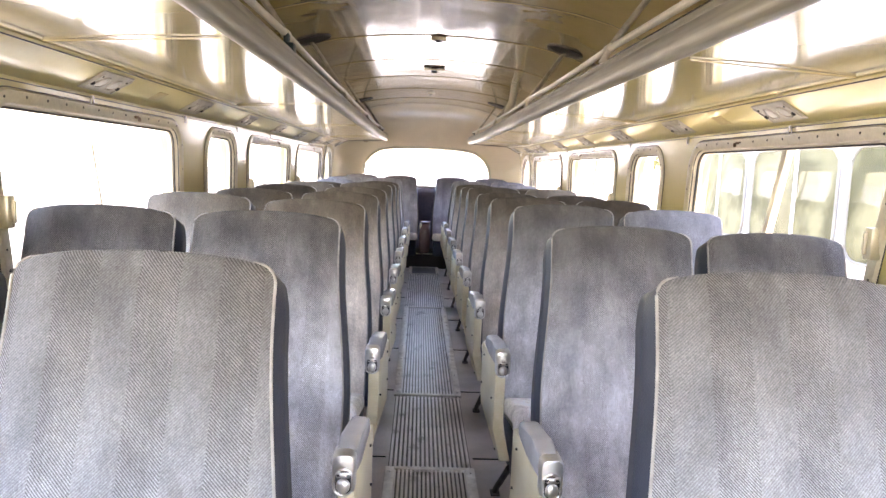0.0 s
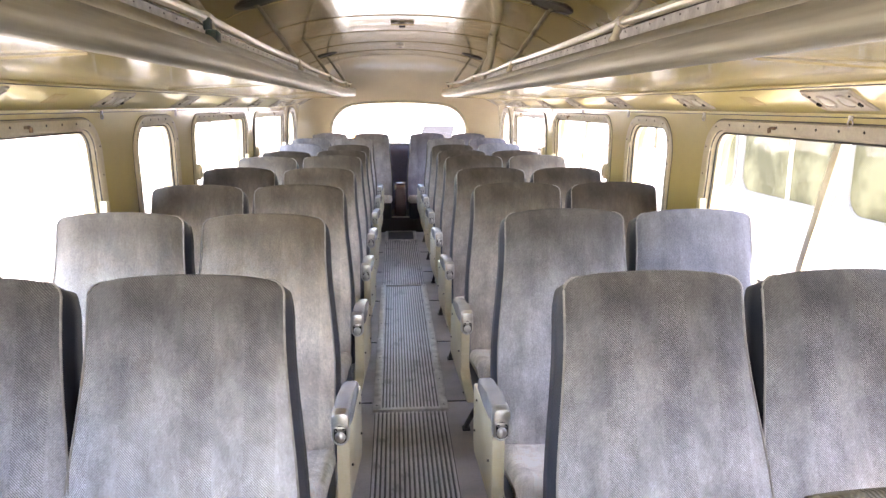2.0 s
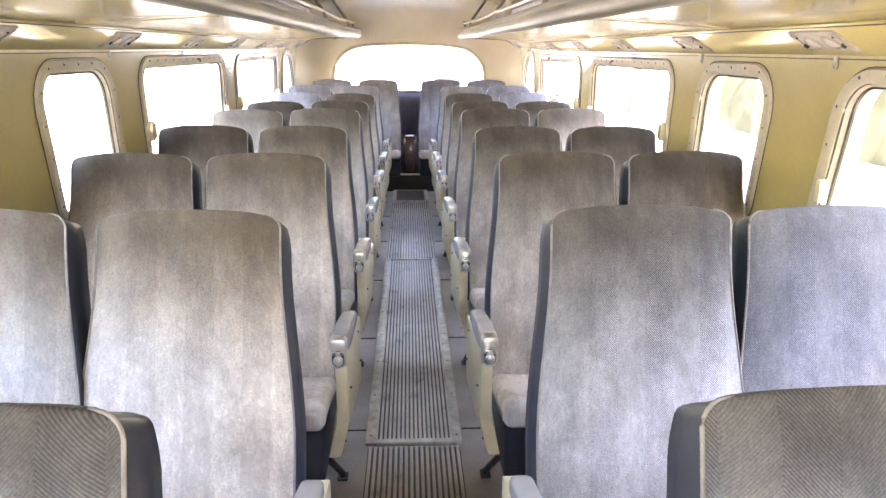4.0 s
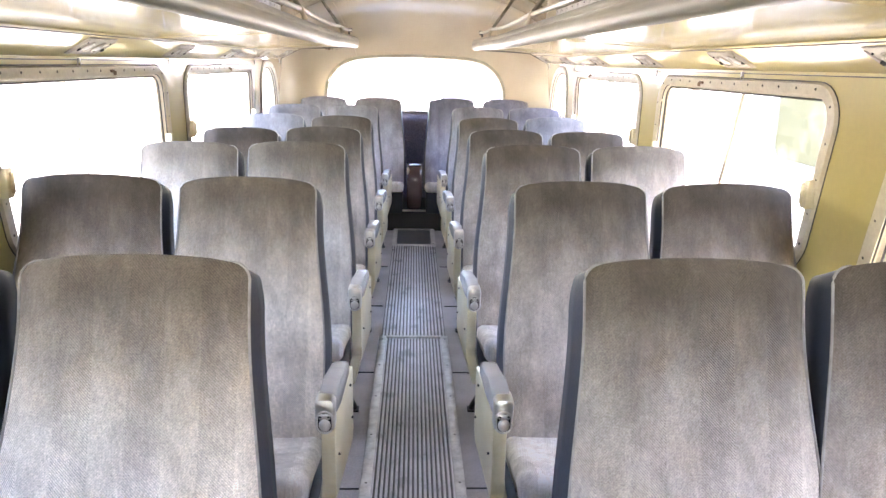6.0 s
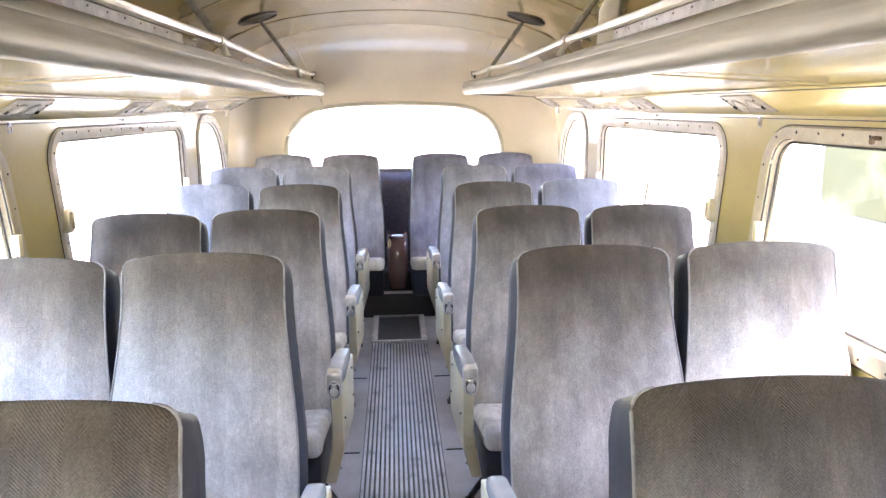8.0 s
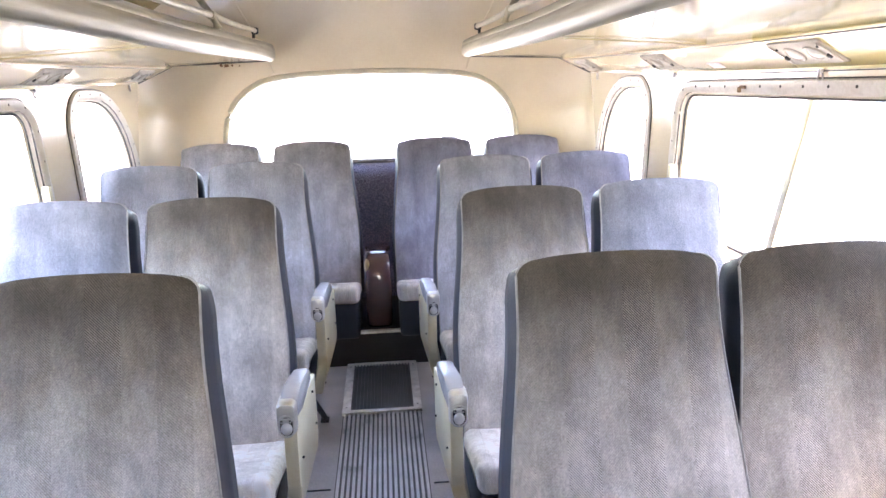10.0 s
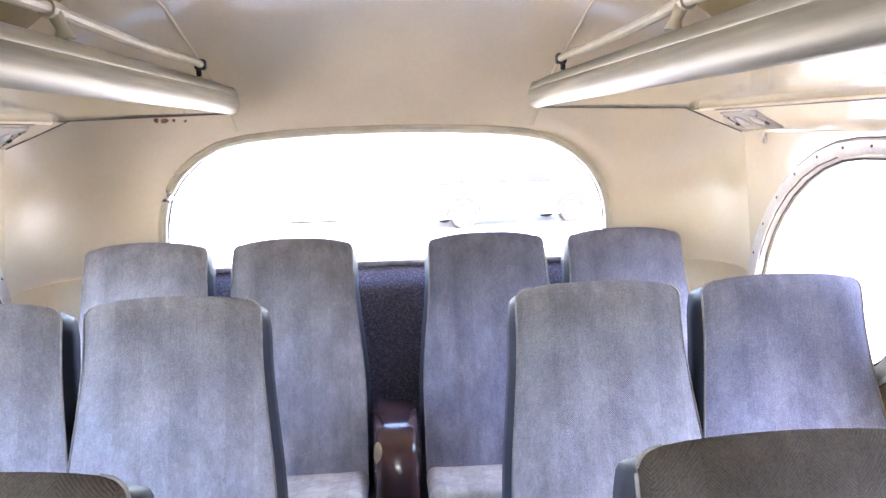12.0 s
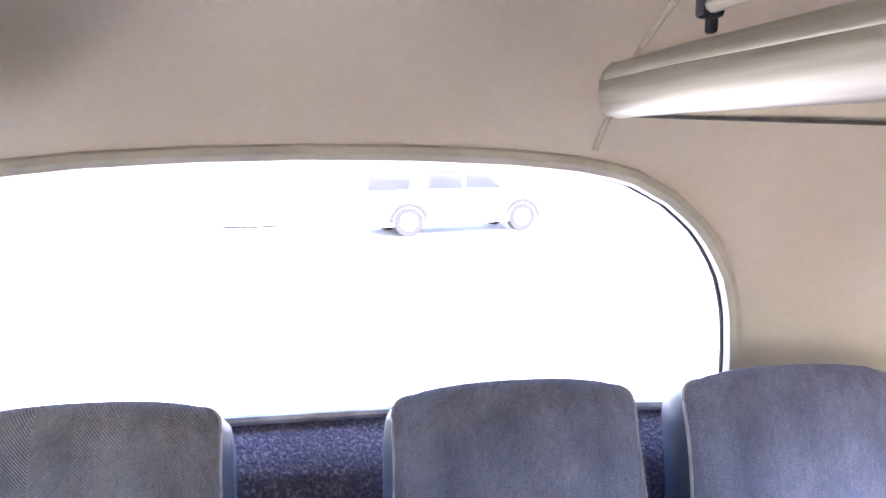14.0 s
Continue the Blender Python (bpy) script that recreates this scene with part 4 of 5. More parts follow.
# loudspeakers and small ceiling fittings
for side in (-1, 1):
    for y in (0.96, 4.52, 8.08):
        x = 0.70
        tilt = math.atan2(ceil_z(0.66) - ceil_z(0.78), 0.12)
        sp = thing("loudspeaker", "round dark perforated loudspeaker grille in the ceiling", "loudspeaker", "ceiling loudspeakers", at=(side * x, y, ceil_z(x)))
        sp.rotation_euler = (0, side * tilt, 0)
        bm = bmesh.new()
        tube(bm, [(0.10 * math.cos(a), 0.10 * math.sin(a), -0.004) for a in [2 * math.pi * k / 28 for k in range(28)]], 0.006, 6, closed=True)
        part("rim", bm, M_STEEL, sp)
        bm = bmesh.new()
        bmesh.ops.create_circle(bm, cap_ends=True, segments=28, radius=0.098, matrix=Matrix.Translation((0, 0, -0.003)))
        part("grille", bm, M_GRILLE, sp, "dark perforated grille")
for y, s in ((4.72, 0.045), (7.80, 0.035)):
    lp = thing("ceiling_lamp", "small square ceiling lamp with a clear lens", "ceiling lamp", "ceiling lamps", at=(0, y, ceil_z(0)))
    bm = bmesh.new()
    box(bm, (0, 0, -0.008), (2 * s, 1.3 * s, 0.018), 0.004)
    part("body", bm, M_FRAME, lp)
    bm = bmesh.new()
    bmesh.ops.create_uvsphere(bm, u_segments=12, v_segments=8, radius=s * 0.5, matrix=Matrix.Translation((0, 0, -0.016)) @ Matrix.Diagonal((1, 1, 0.5, 1)))
    part("lens", bm, M_BLACK, lp, "dark lens")
hatch = thing("roof_hatch", "small dented metal roof vent flap in the ceiling", "roof vent", at=(0, 6.0, ceil_z(0)))
bm = bmesh.new()
box(bm, (0, 0, -0.012), (0.16, 0.12, 0.010), 0.004, rot=Matrix.Rotation(radians(5), 4, "X"))
part("flap", bm, M_CEIL, hatch)
bm = bmesh.new()
box(bm, (0, 0.10, -0.012), (0.045, 0.03, 0.018), 0.005)
part("knob", bm, M_BLACK, hatch)
bm = bmesh.new()
tube(bm, [(0.60, 6.22, 1.485), (0.605, 6.22, 1.66), (0.63, 6.21, 1.73), (0.64, 6.20, 1.875)], [0.040, 0.036, 0.028, 0.028], 14)
tagged(part("duct_pipe", bm, M_RAIL), "glossy cream pipe from the luggage rack to the ceiling", "pipe")


# ---------------------------------------------------------------- seats
# side outline of a backrest's front face, from the row's armrest tip: y, z
SPINE = [(0.298, 0.3), (0.325, 0.365), (0.364, 0.45), (0.404, 0.54), (0.442, 0.63), (0.48, 0.73), (0.516, 0.83), (0.546, 0.92), (0.564, 0.985), (0.574, 1.016), (0.582, 1.03)]
REAR_SPINE = [(0.235, 0.32), (0.268, 0.385), (0.300, 0.47), (0.335, 0.57), (0.370, 0.68), (0.405, 0.79), (0.440, 0.90), (0.470, 0.985), (0.488, 1.030), (0.500, 1.049), (0.510, 1.056)]


def backrest_rows(hw, spine, top_round=0.036, thick=0.125):
    """Rings of a backrest: front points and rear points for each height."""
    fine = []
    for i in range(len(spine) - 1):
        p0, p1, p2, p3 = (Vector(spine[max(0, min(len(spine) - 1, i + d))]) for d in (-1, 0, 1, 2))
        for k in range(3 if i > 5 else 2):
            u = k / (3 if i > 5 else 2)
            q = 0.5 * (2 * p1 + (p2 - p0) * u + (2 * p0 - 5 * p1 + 4 * p2 - p3) * u * u + (3 * p1 - p0 - 3 * p2 + p3) * u ** 3)
            fine.append((q.x, q.y))
    spine = fine + [spine[-1]]
    total = [0.0]
    for p, q in zip(spine, spine[1:]):
        total.append(total[-1] + math.hypot(q[0] - p[0], q[1] - p[1]))
    rings = []
    nf = 13
    for i, (y, z) in enumerate(spine):
        a, b = spine[max(0, i - 1)], spine[min(len(spine) - 1, i + 1)]
        t = Vector((0, b[0] - a[0], b[1] - a[1])).normalized()
        nrm = Vector((0, t.z, -t.y))  # towards the rear
        s = total[-1] - total[i]
        v = total[i] / total[-1]
        g = min(1.0, max(0.0, (0.88 - v) / 0.55))
        w = hw - 0.008 + 0.034 * g * g * (3 - 2 * g)
        if s < top_round:
            q = 1 - s / top_round
            w -= top_round * (1 - math.sqrt(max(0.0, 1 - q * q)))
        th = thick * (0.72 + 0.28 * (1 - v))
        if s < 0.05:
            th *= 0.62 + 0.38 * math.sqrt(max(0.0, 1 - (1 - s / 0.05) ** 2))
        front = []
        for k in range(nf):
            u = -1 + 2 * k / (nf - 1)
            bulge = 0.020 * (1 - u ** 4) * min(1.0, 0.45 + s / 0.10) - (0.004 if abs(u) > 0.99 else 0)
            drop = -0.008 * u * u * max(0.0, 1 - s / 0.10)
            front.append(Vector((u * w, y, z)) - nrm * bulge + Vector((0, 0, drop)))
        rear = []
        for k, (ux, d) in enumerate(((1.0, 0.30), (1.0, 0.75), (0.90, 1.0), (0.0, 1.06), (-0.90, 1.0), (-1.0, 0.75), (-1.0, 0.30))):
            rear.append(Vector((ux * (w + 0.013 * (0.2 < d < 0.9) * min(1.0, s / 0.08)), y, z)) + nrm * th * d + Vector((0, 0, -0.008 * max(0.0, 1 - s / 0.10) * ux * ux)))
        rings.append((front, rear))
    return rings


HINGE_Y, HINGE_Z = 0.31, 0.36


def backrest(parent, x, hw, cloth, spine=SPINE, lean=0.0, lift=0.0, fore=0.0):
    """lean: how far the top leans back beyond the usual slope, in metres."""
    rings = backrest_rows(hw, spine)
    bm = bmesh.new()
    fv = [[bm.verts.new(p) for p in f] for f, _ in rings]
    for r0, r1 in zip(fv, fv[1:]):
        for k in range(len(r0) - 1):
            bm.faces.new((r0[k], r0[k + 1], r1[k + 1], r1[k]))
    # the cloth rolls over the top
    f, r = rings[-1]
    last = fv[-1]
    crest = [f[k].lerp(Vector((f[k].x * 0.97, r[3].y, r[3].z)), 0.5) + Vector((0, 0.0, 0.003 * (1 - (2 * k / (len(f) - 1) - 1) ** 6))) for k in range(len(f))]
    over = [Vector((f[k].x * 0.96, r[3].y - 0.002, f[k].z - 0.032)) for k in range(len(f))]
    for row in (crest, over):
        cur = [bm.verts.new(p) for p in row]
        for k in range(len(cur) - 1):
            bm.faces.new((last[k], last[k + 1], cur[k + 1], cur[k]))
        last = cur
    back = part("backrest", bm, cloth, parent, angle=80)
    back.matrix_basis = pose(x, HINGE_Y - fore, HINGE_Z + lift, -math.degrees(lean / 0.66)) @ Matrix.Translation((0, -HINGE_Y, -HINGE_Z))
    bm = bmesh.new()
    rv = [[bm.verts.new(p) for p in [f[-1]] + r + [f[0]]] for f, r in rings]
    for r0, r1 in zip(rv, rv[1:]):
        for k in range(len(r0) - 1):
            bm.faces.new((r0[k], r0[k + 1], r1[k + 1], r1[k]))
    bm.faces.new(rv[-1])
    bm.faces.new(rv[0])
    part("back_shell", bm, M_VINYL, back, "dark blue-grey vinyl sides and back", angle=60)
    for e in (0, -1):
        bm = bmesh.new()
        tube(bm, [f[e] + Vector((0, -0.001, 0)) for f, _ in rings], 0.0026, 6)
        part("piping", bm, M_PIPE, back, "pale grey piping")
    return back


def cushion(parent, x, hw, cloth, y0=-0.02, y1=0.40, z0=0.322, z1=0.400):
    bm = bmesh.new()
    box(bm, (0, (y0 + y1) / 2, (z0 + z1) / 2), (2 * hw, y1 - y0, z1 - z0), 0.030, 4)
    for v in bm.verts:
        f = (v.co.y - y0) / (y1 - y0)
        if v.co.z > z1 - 0.05:
            v.co.z += 0.014 - 0.085 * f + 0.02 * math.sin(math.pi * f)
    ob = part("cushion", bm, cloth, parent, "pale grey velour cushion", angle=50)
    ob.location = (x, 0, 0)
    # dark base made tall, so it also stands for shade below the cushion
    bm = bmesh.new()
    box(bm, (0, (y0 + y1) / 2 + 0.006, 0.237), (2 * hw - 0.016, y1 - y0 - 0.02, 0.194), 0.022, 3)
    base = part("seat_base", bm, M_VINYL, parent, "dark vinyl base, also standing for the cushion front's shade", angle=50)
    base.location = (x, 0, 0)
    return ob


def armrest(parent, x, side):
    """side: +1 when the aisle lies to smaller x."""
    a = -side
    bm = bmesh.new()
    outline = [(0.022, 0.545), (0.022, 0.596), (0.034, 0.607), (0.10, 0.612), (0.27, 0.608), (0.31, 0.598), (0.31, 0.560), (0.10, 0.548)]
    prism_x(bm, [(min(y, 0.245), z) for y, z in outline[:4]] + [(0.215, 0.609), (0.245, 0.598), (0.245, 0.560), (0.10, 0.548)], -0.022, 0.022, 0.011)
    for v in bm.verts:
        v.co.x += a * 0.016 * v.co.y / 0.245
    arm = part("armrest", bm, M_ARM, parent, "grey vinyl padded armrest")
    arm.location = (x, 0, 0)
    bm = bmesh.new()
    # chromed end cap with its ashtray door
    rings = []
    for y, grow in ((0.060, 0.0), (0.055, 0.003), (0.012, 0.003), (0.002, 0.000), (0.0, -0.005)):
        loop = rounded(-0.021 - grow, 0.021 + grow, 0.518 - grow, 0.602 + grow, (0.020, 0.020, 0.014, 0.014), 5)
        rings.append([bm.verts.new((px, y + 0.10 * max(0.0, 0.555 - pz) * 0.15, pz)) for px, pz in loop])
    for r0, r1 in zip(rings, rings[1:]):
        for k in range(len(r0)):
            bm.faces.new((r0[k], r0[(k + 1) % len(r0)], r1[(k + 1) % len(r1)], r1[k]))
    bm.faces.new(rings[-1])
    bm.faces.new(rings[0])
    cap = part("end_cap", bm, M_CHROME, arm, "tarnished chrome armrest end with ashtray", angle=30)
    oval = rounded(-0.0185, 0.0185, 0.520, 0.574, (0.018,) * 4, 6)
    bm = bmesh.new()
    bm.faces.new([bm.verts.new((px, -0.0007, pz)) for px, pz in oval])
    for s in (-1, 1):
        bmesh.ops.create_icosphere(bm, subdivisions=1, radius=0.0042, matrix=Matrix.Translation((s * 0.0095, -0.004, 0.5635)))
    part("recess", bm, M_BLACK, arm)
    bm = bmesh.new()
    tube(bm, [(px, -0.001, pz) for px, pz in oval], 0.0028, 6, closed=True)
    bmesh.ops.create_uvsphere(bm, u_segments=12, v_segments=8, radius=1.0, matrix=Matrix.Translation((0, -0.001, 0.540)) @ Matrix.Diagonal((0.0145, 0.008, 0.0165, 1)))
    box(bm, (0, -0.002, 0.563), (0.027, 0.008, 0.012), 0.003)
    part("ashtray", bm, M_CHROME, arm, "small chrome ashtray door")
    # ivory side panel below, its foot bent forward
    bm = bmesh.new()
    outline = [(0.012, 0.560), (0.300, 0.560), (0.302, 0.375), (0.285, 0.340), (0.115, 0.225), (0.060, 0.215), (0.030, 0.228), (0.028, 0.335), (0.012, 0.375)]
    prism_x(bm, outline, a * -0.012, a * 0.022, 0.004)
    for v in bm.verts:
        low = max(0.0, 0.345 - v.co.z) / 0.13
        v.co.x += a * (0.016 * v.co.y / 0.245 - 0.030 * low)
        v.co.y -= 0.035 * low
        v.co.z += 0.010 * low
    side_p = part("side_panel", bm, M_IVORY, parent, "ivory enamelled metal side panel")
    side_p.location = (x, 0, 0)
    bm = bmesh.new()
    for py, pz in ((0.060, 0.43), (0.27, 0.42), (0.07, 0.25), (0.24, 0.53)):
        bmesh.ops.create_icosphere(bm, subdivisions=1, radius=0.0042, matrix=Matrix.Translation((a * (0.023 + 0.016 * py / 0.245 - 0.03 * max(0.0, 0.345 - pz) / 0.13), py, pz)))
    part("screws", bm, M_STEEL, side_p)["kind"] = "stuff"
    return arm


def double_seat(side, cloths, label, rear=False, lean=(0.0, 0.0), drop=0.0, fore=0.0):
    """A bench for two on the side +1 or -1; y runs from the armrest's tip, z from the floor."""
    seat = thing("double_seat", label, "coach seat", "coach seats")
    xa, xw = (0.322, 0.797) if rear else (0.486, 0.926)
    for x, cloth, back in zip((xa, xw), cloths, lean):
        backrest(seat, side * x, 0.203, cloth, REAR_SPINE if rear else SPINE, back, 0.010 - drop, fore)
        cushion(seat, side * (x - 0.006), 0.226, M_SEAT)
    bm = bmesh.new()
    mid = (xa + xw) / 2
    box(bm, (side * mid, 0.15, 0.135), (0.82, 0.18, 0.03), 0.006)
    part("seat_frame", bm, M_STEEL, seat, "dark steel seat frame")
    if not rear:
        armrest(seat, side * 0.212, side)
        for yy, ft in ((0.10, 0.25),):
            bm = bmesh.new()
            tube(bm, [(side * 0.262, yy, 0.17), (side * 0.238, ft, 0.025), (side * 0.238, ft + 0.012, 0.006)], 0.011, 8)
            box(bm, (side * 0.238, ft + 0.012, 0.004), (0.034, 0.045, 0.008), 0.002)
            part("leg", bm, M_STEEL, seat)
    return seat


WORDS = {M_GREY: "grey-brown", M_ASH: "ash-grey", M_SLATE: "dark slate", M_UMBER: "dark brown", M_TAUPE: "taupe", M_PALE: "pale grey", M_BLUE: "slate-grey", M_REARCLOTH: "violet-blue", M_DUSK: "dusky violet-grey", M_STONE: "stone-grey", M_MOLE: "mole-grey", M_SLATE_LIT: "brightened slate", M_STEELBLUE: "steel-blue"}
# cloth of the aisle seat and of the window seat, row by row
# some tones are also shifted to stand for window light on those seats
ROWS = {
    -1: [(M_ASH, M_ASH), (M_SLATE_LIT, M_SLATE), (M_GREY, M_PALE), (M_GREY, M_GREY), (M_GREY, M_UMBER), (M_PALE, M_PALE), (M_TAUPE, M_UMBER), (M_TAUPE, M_STEELBLUE), (M_BLUE, M_BLUE)],
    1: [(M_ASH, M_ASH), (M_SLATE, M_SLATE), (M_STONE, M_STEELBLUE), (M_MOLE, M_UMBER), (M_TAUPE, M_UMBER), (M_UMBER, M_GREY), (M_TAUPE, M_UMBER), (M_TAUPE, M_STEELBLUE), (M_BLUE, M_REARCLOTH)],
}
ROW_Y = (0.955, 1.838, 2.705, 3.606, 4.494, 5.365, 6.258, 7.152, 8.038)
# how far each back leans beyond the usual slope, aisle seat and window seat
LEANS = {
    -1: [(0.0, 0.0), (-0.02, -0.02), (0.0, -0.03), (0.0, 0.0), (0.0, -0.01), (-0.025, 0.0), (-0.03, 0.0), (0.035, 0.015), (-0.025, -0.02)],
    1: [(0.0, 0.03), (0.0, 0.01), (-0.05, -0.03), (-0.02, -0.025), (0.0, 0.0), (-0.03, -0.035), (-0.03, -0.02), (0.03, 0.0), (-0.02, -0.03)],
}
# backs lowered, and backs moved forward, to fit their outlines in the view
LOWERED, FORE = {6: 0.018}, {3: 0.022, 4: 0.04}
for side in (-1, 1):
    for row, (cloths, lean) in enumerate(zip(ROWS[side], LEANS[side])):
        a, b = (WORDS[c] for c in cloths)
        label = f"double coach seat in worn {a} velour with grey armrest" if a == b else f"double coach seat, {a} aisle velour, {b} window velour"
        bench = double_seat(side, cloths, label, lean=lean, drop=LOWERED.get(row, 0.0), fore=FORE.get(row, 0.0))
        bench.matrix_basis = pose(0, ROW_Y[row], 0)
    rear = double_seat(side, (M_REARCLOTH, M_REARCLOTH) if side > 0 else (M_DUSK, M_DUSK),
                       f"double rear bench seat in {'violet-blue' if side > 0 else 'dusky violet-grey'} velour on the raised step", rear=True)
    rear.matrix_basis = pose(0, 8.865, 0.005)

# padded armrest between the rear seats
arm = thing("centre_armrest", "maroon vinyl padded armrest with torn foam between the rear seats", "armrest", at=(0, 8.93, 0.165))
bm = bmesh.new()
prism_x(bm, [(0.02, 0.0), (0.0, 0.12), (0.0, 0.27), (0.025, 0.345), (0.09, 0.385), (0.22, 0.38), (0.40, 0.36), (0.40, 0.0)], -0.064, 0.064, 0.028)
part("pad", bm, M_MAROON, arm, angle=60)
bm = bmesh.new()
bmesh.ops.create_icosphere(bm, subdivisions=2, radius=0.022, matrix=Matrix.Translation((-0.053, 0.030, 0.325)) @ Matrix.Diagonal((0.62, 0.62, 1.7, 1)) @ Matrix.Rotation(0.4, 4, "X"))
part("torn_foam", bm, M_FOAM, arm, "exposed yellow foam")

# dark lining under the last window
lining = thing("wall_lining", "dark maroon vinyl wall lining with a pale metal ledge", "wall panel", at=(1.13, 8.94, 0.10), kind="structure")
bm = bmesh.new()
box(bm, (0, 0, 0.305), (0.052, 0.68, 0.61), 0.004)
part("panel", bm, M_MAROON, lining)
bm = bmesh.new()
box(bm, (-0.004, 0, 0.616), (0.066, 0.69, 0.012), 0.004)
part("ledge", bm, M_TRIM, lining, "pale worn metal ledge")

# rust stain on the rear left wall
bm = bmesh.new()
bmesh.ops.create_icosphere(bm, subdivisions=3, radius=0.03, matrix=Matrix.Translation((-1.143, 9.30, 1.0)) @ Matrix.Rotation(radians(-18), 4, "Z") @ Matrix.Diagonal((0.10, 0.40, 0.85, 1)))
for v in bm.verts:
    v.co += Vector((0, 0.7, 1)) * 0.024 * noise.noise(v.co * 45)
for rx, ry, rz, rr in ((-0.79, 9.541, 1.479, 0.008), (-0.765, 9.548, 1.478, 0.011), (-0.735, 9.556, 1.478, 0.006), (-0.70, 9.565, 1.477, 0.005)):
    sp = bmesh.new()
    bmesh.ops.create_icosphere(sp, subdivisions=2, radius=rr, matrix=Matrix.Translation((rx, ry, rz)) @ Matrix.Diagonal((1.4, 0.3, 0.8, 1)))
    for v in sp.verts:
        v.co += Vector((1, 0, 1)) * 0.006 * noise.noise(v.co * 90)
    tagged(part("rust_spot", sp, M_RUST), "small red-brown rust spot under the luggage rack", "stain", "rust spots")
tagged(part("rust_patch", bm, M_RUST), "rusty brown patch on the cream rear wall", "stain")

# ---------------------------------------------------------------- outside
bm = bmesh.new()
prev = None
for r in [0.1, 6, 14, 30, 80, 300, 2500]:
    ring = [bm.verts.new((r * math.cos(a), 5 + r * math.sin(a), -1.1)) for a in [2 * math.pi * k / 48 for k in range(48)]]
    if prev:
        for k in range(48):
            bm.faces.new((prev[k], prev[(k + 1) % 48], ring[(k + 1) % 48], ring[k]))
    else:
        bm.faces.new(ring)
    prev = ring
tagged(part("ground", bm, M_CONCRETE), "pale sunlit concrete yard", "ground", kind="structure")

M_WHITE = material("white_coach_paint", (0.72, 0.72, 0.74), 0.3, second=(0.64, 0.64, 0.66), scale=2, coat=0.4)
M_OCHRE = material("ochre_coach_paint", (0.30, 0.27, 0.05), 0.35, second=(0.25, 0.22, 0.04), scale=2, coat=0.3)
# opaque olive stands for the yellow-green seen through and mirrored in the panes
M_TINT = material("olive_pane", (0.085, 0.086, 0.048), 0.5, second=(0.20, 0.197, 0.120), scale=2.2, spread=(0.42, 0.62))
M_TINT.node_tree.nodes["Principled BSDF"].inputs["Specular IOR Level"].default_value = 0.05
M_DARKGLASS = material("dark_glass", (0.025, 0.026, 0.032), 0.4, second=(0.030, 0.032, 0.039), scale=1.5)
M_DARKGLASS.node_tree.nodes["Principled BSDF"].inputs["Specular IOR Level"].default_value = 0.1
M_SEAL = material("grey_window_seal", (0.22, 0.22, 0.20), 0.7, second=(0.17, 0.17, 0.155), scale=6)
# black lifted to grey, painting in the glare that washes out the tyres
M_TYRE = material("grey_tyre_rubber", (0.040, 0.039, 0.038), 0.9, fine=0.2)
M_TYRE.node_tree.nodes["Principled BSDF"].inputs["Specular IOR Level"].default_value = 0.1
M_LEAF = material("dry_leaves", (0.085, 0.095, 0.018), 0.6, second=(0.13, 0.12, 0.025), scale=1.0, vary=0.1)
M_AMBER = material("amber_lens", (0.75, 0.42, 0.12), 0.2, coat=0.3)
M_BARK = material("bark", (0.12, 0.09, 0.06), 0.9, scale=10, bump=0.01, bump_scale=20)


def wheel(parent, x, y, z, r, w, axis):
    hub = new("wheel")
    hub.parent = parent
    hub.location = (x, y, z)
    for nm, r0, r1, mt in (("tyre", r, r * 0.62, M_TYRE), ("rim", r * 0.62, 0.02, M_CHROME)):
        bm = bmesh.new()
        n = 28
        prof = [(r1, -w / 2), (r0 * 0.96, -w / 2), (r0, -w * 0.35), (r0, w * 0.35), (r0 * 0.96, w / 2), (r1, w / 2 if nm == "tyre" else w * 0.3)]
        rings = []
        for k in range(n):
            a = 2 * math.pi * k / n
            c, q = math.cos(a), math.sin(a)
            rings.append([bm.verts.new((d, rr * c, rr * q) if axis == "x" else (rr * c, d, rr * q)) for rr, d in prof])
        for k in range(n):
            r_a, r_b = rings[k], rings[(k + 1) % n]
            for i in range(len(prof) - 1):
                bm.faces.new((r_a[i], r_a[i + 1], r_b[i + 1], r_b[i]))
        part(nm, bm, mt, hub)


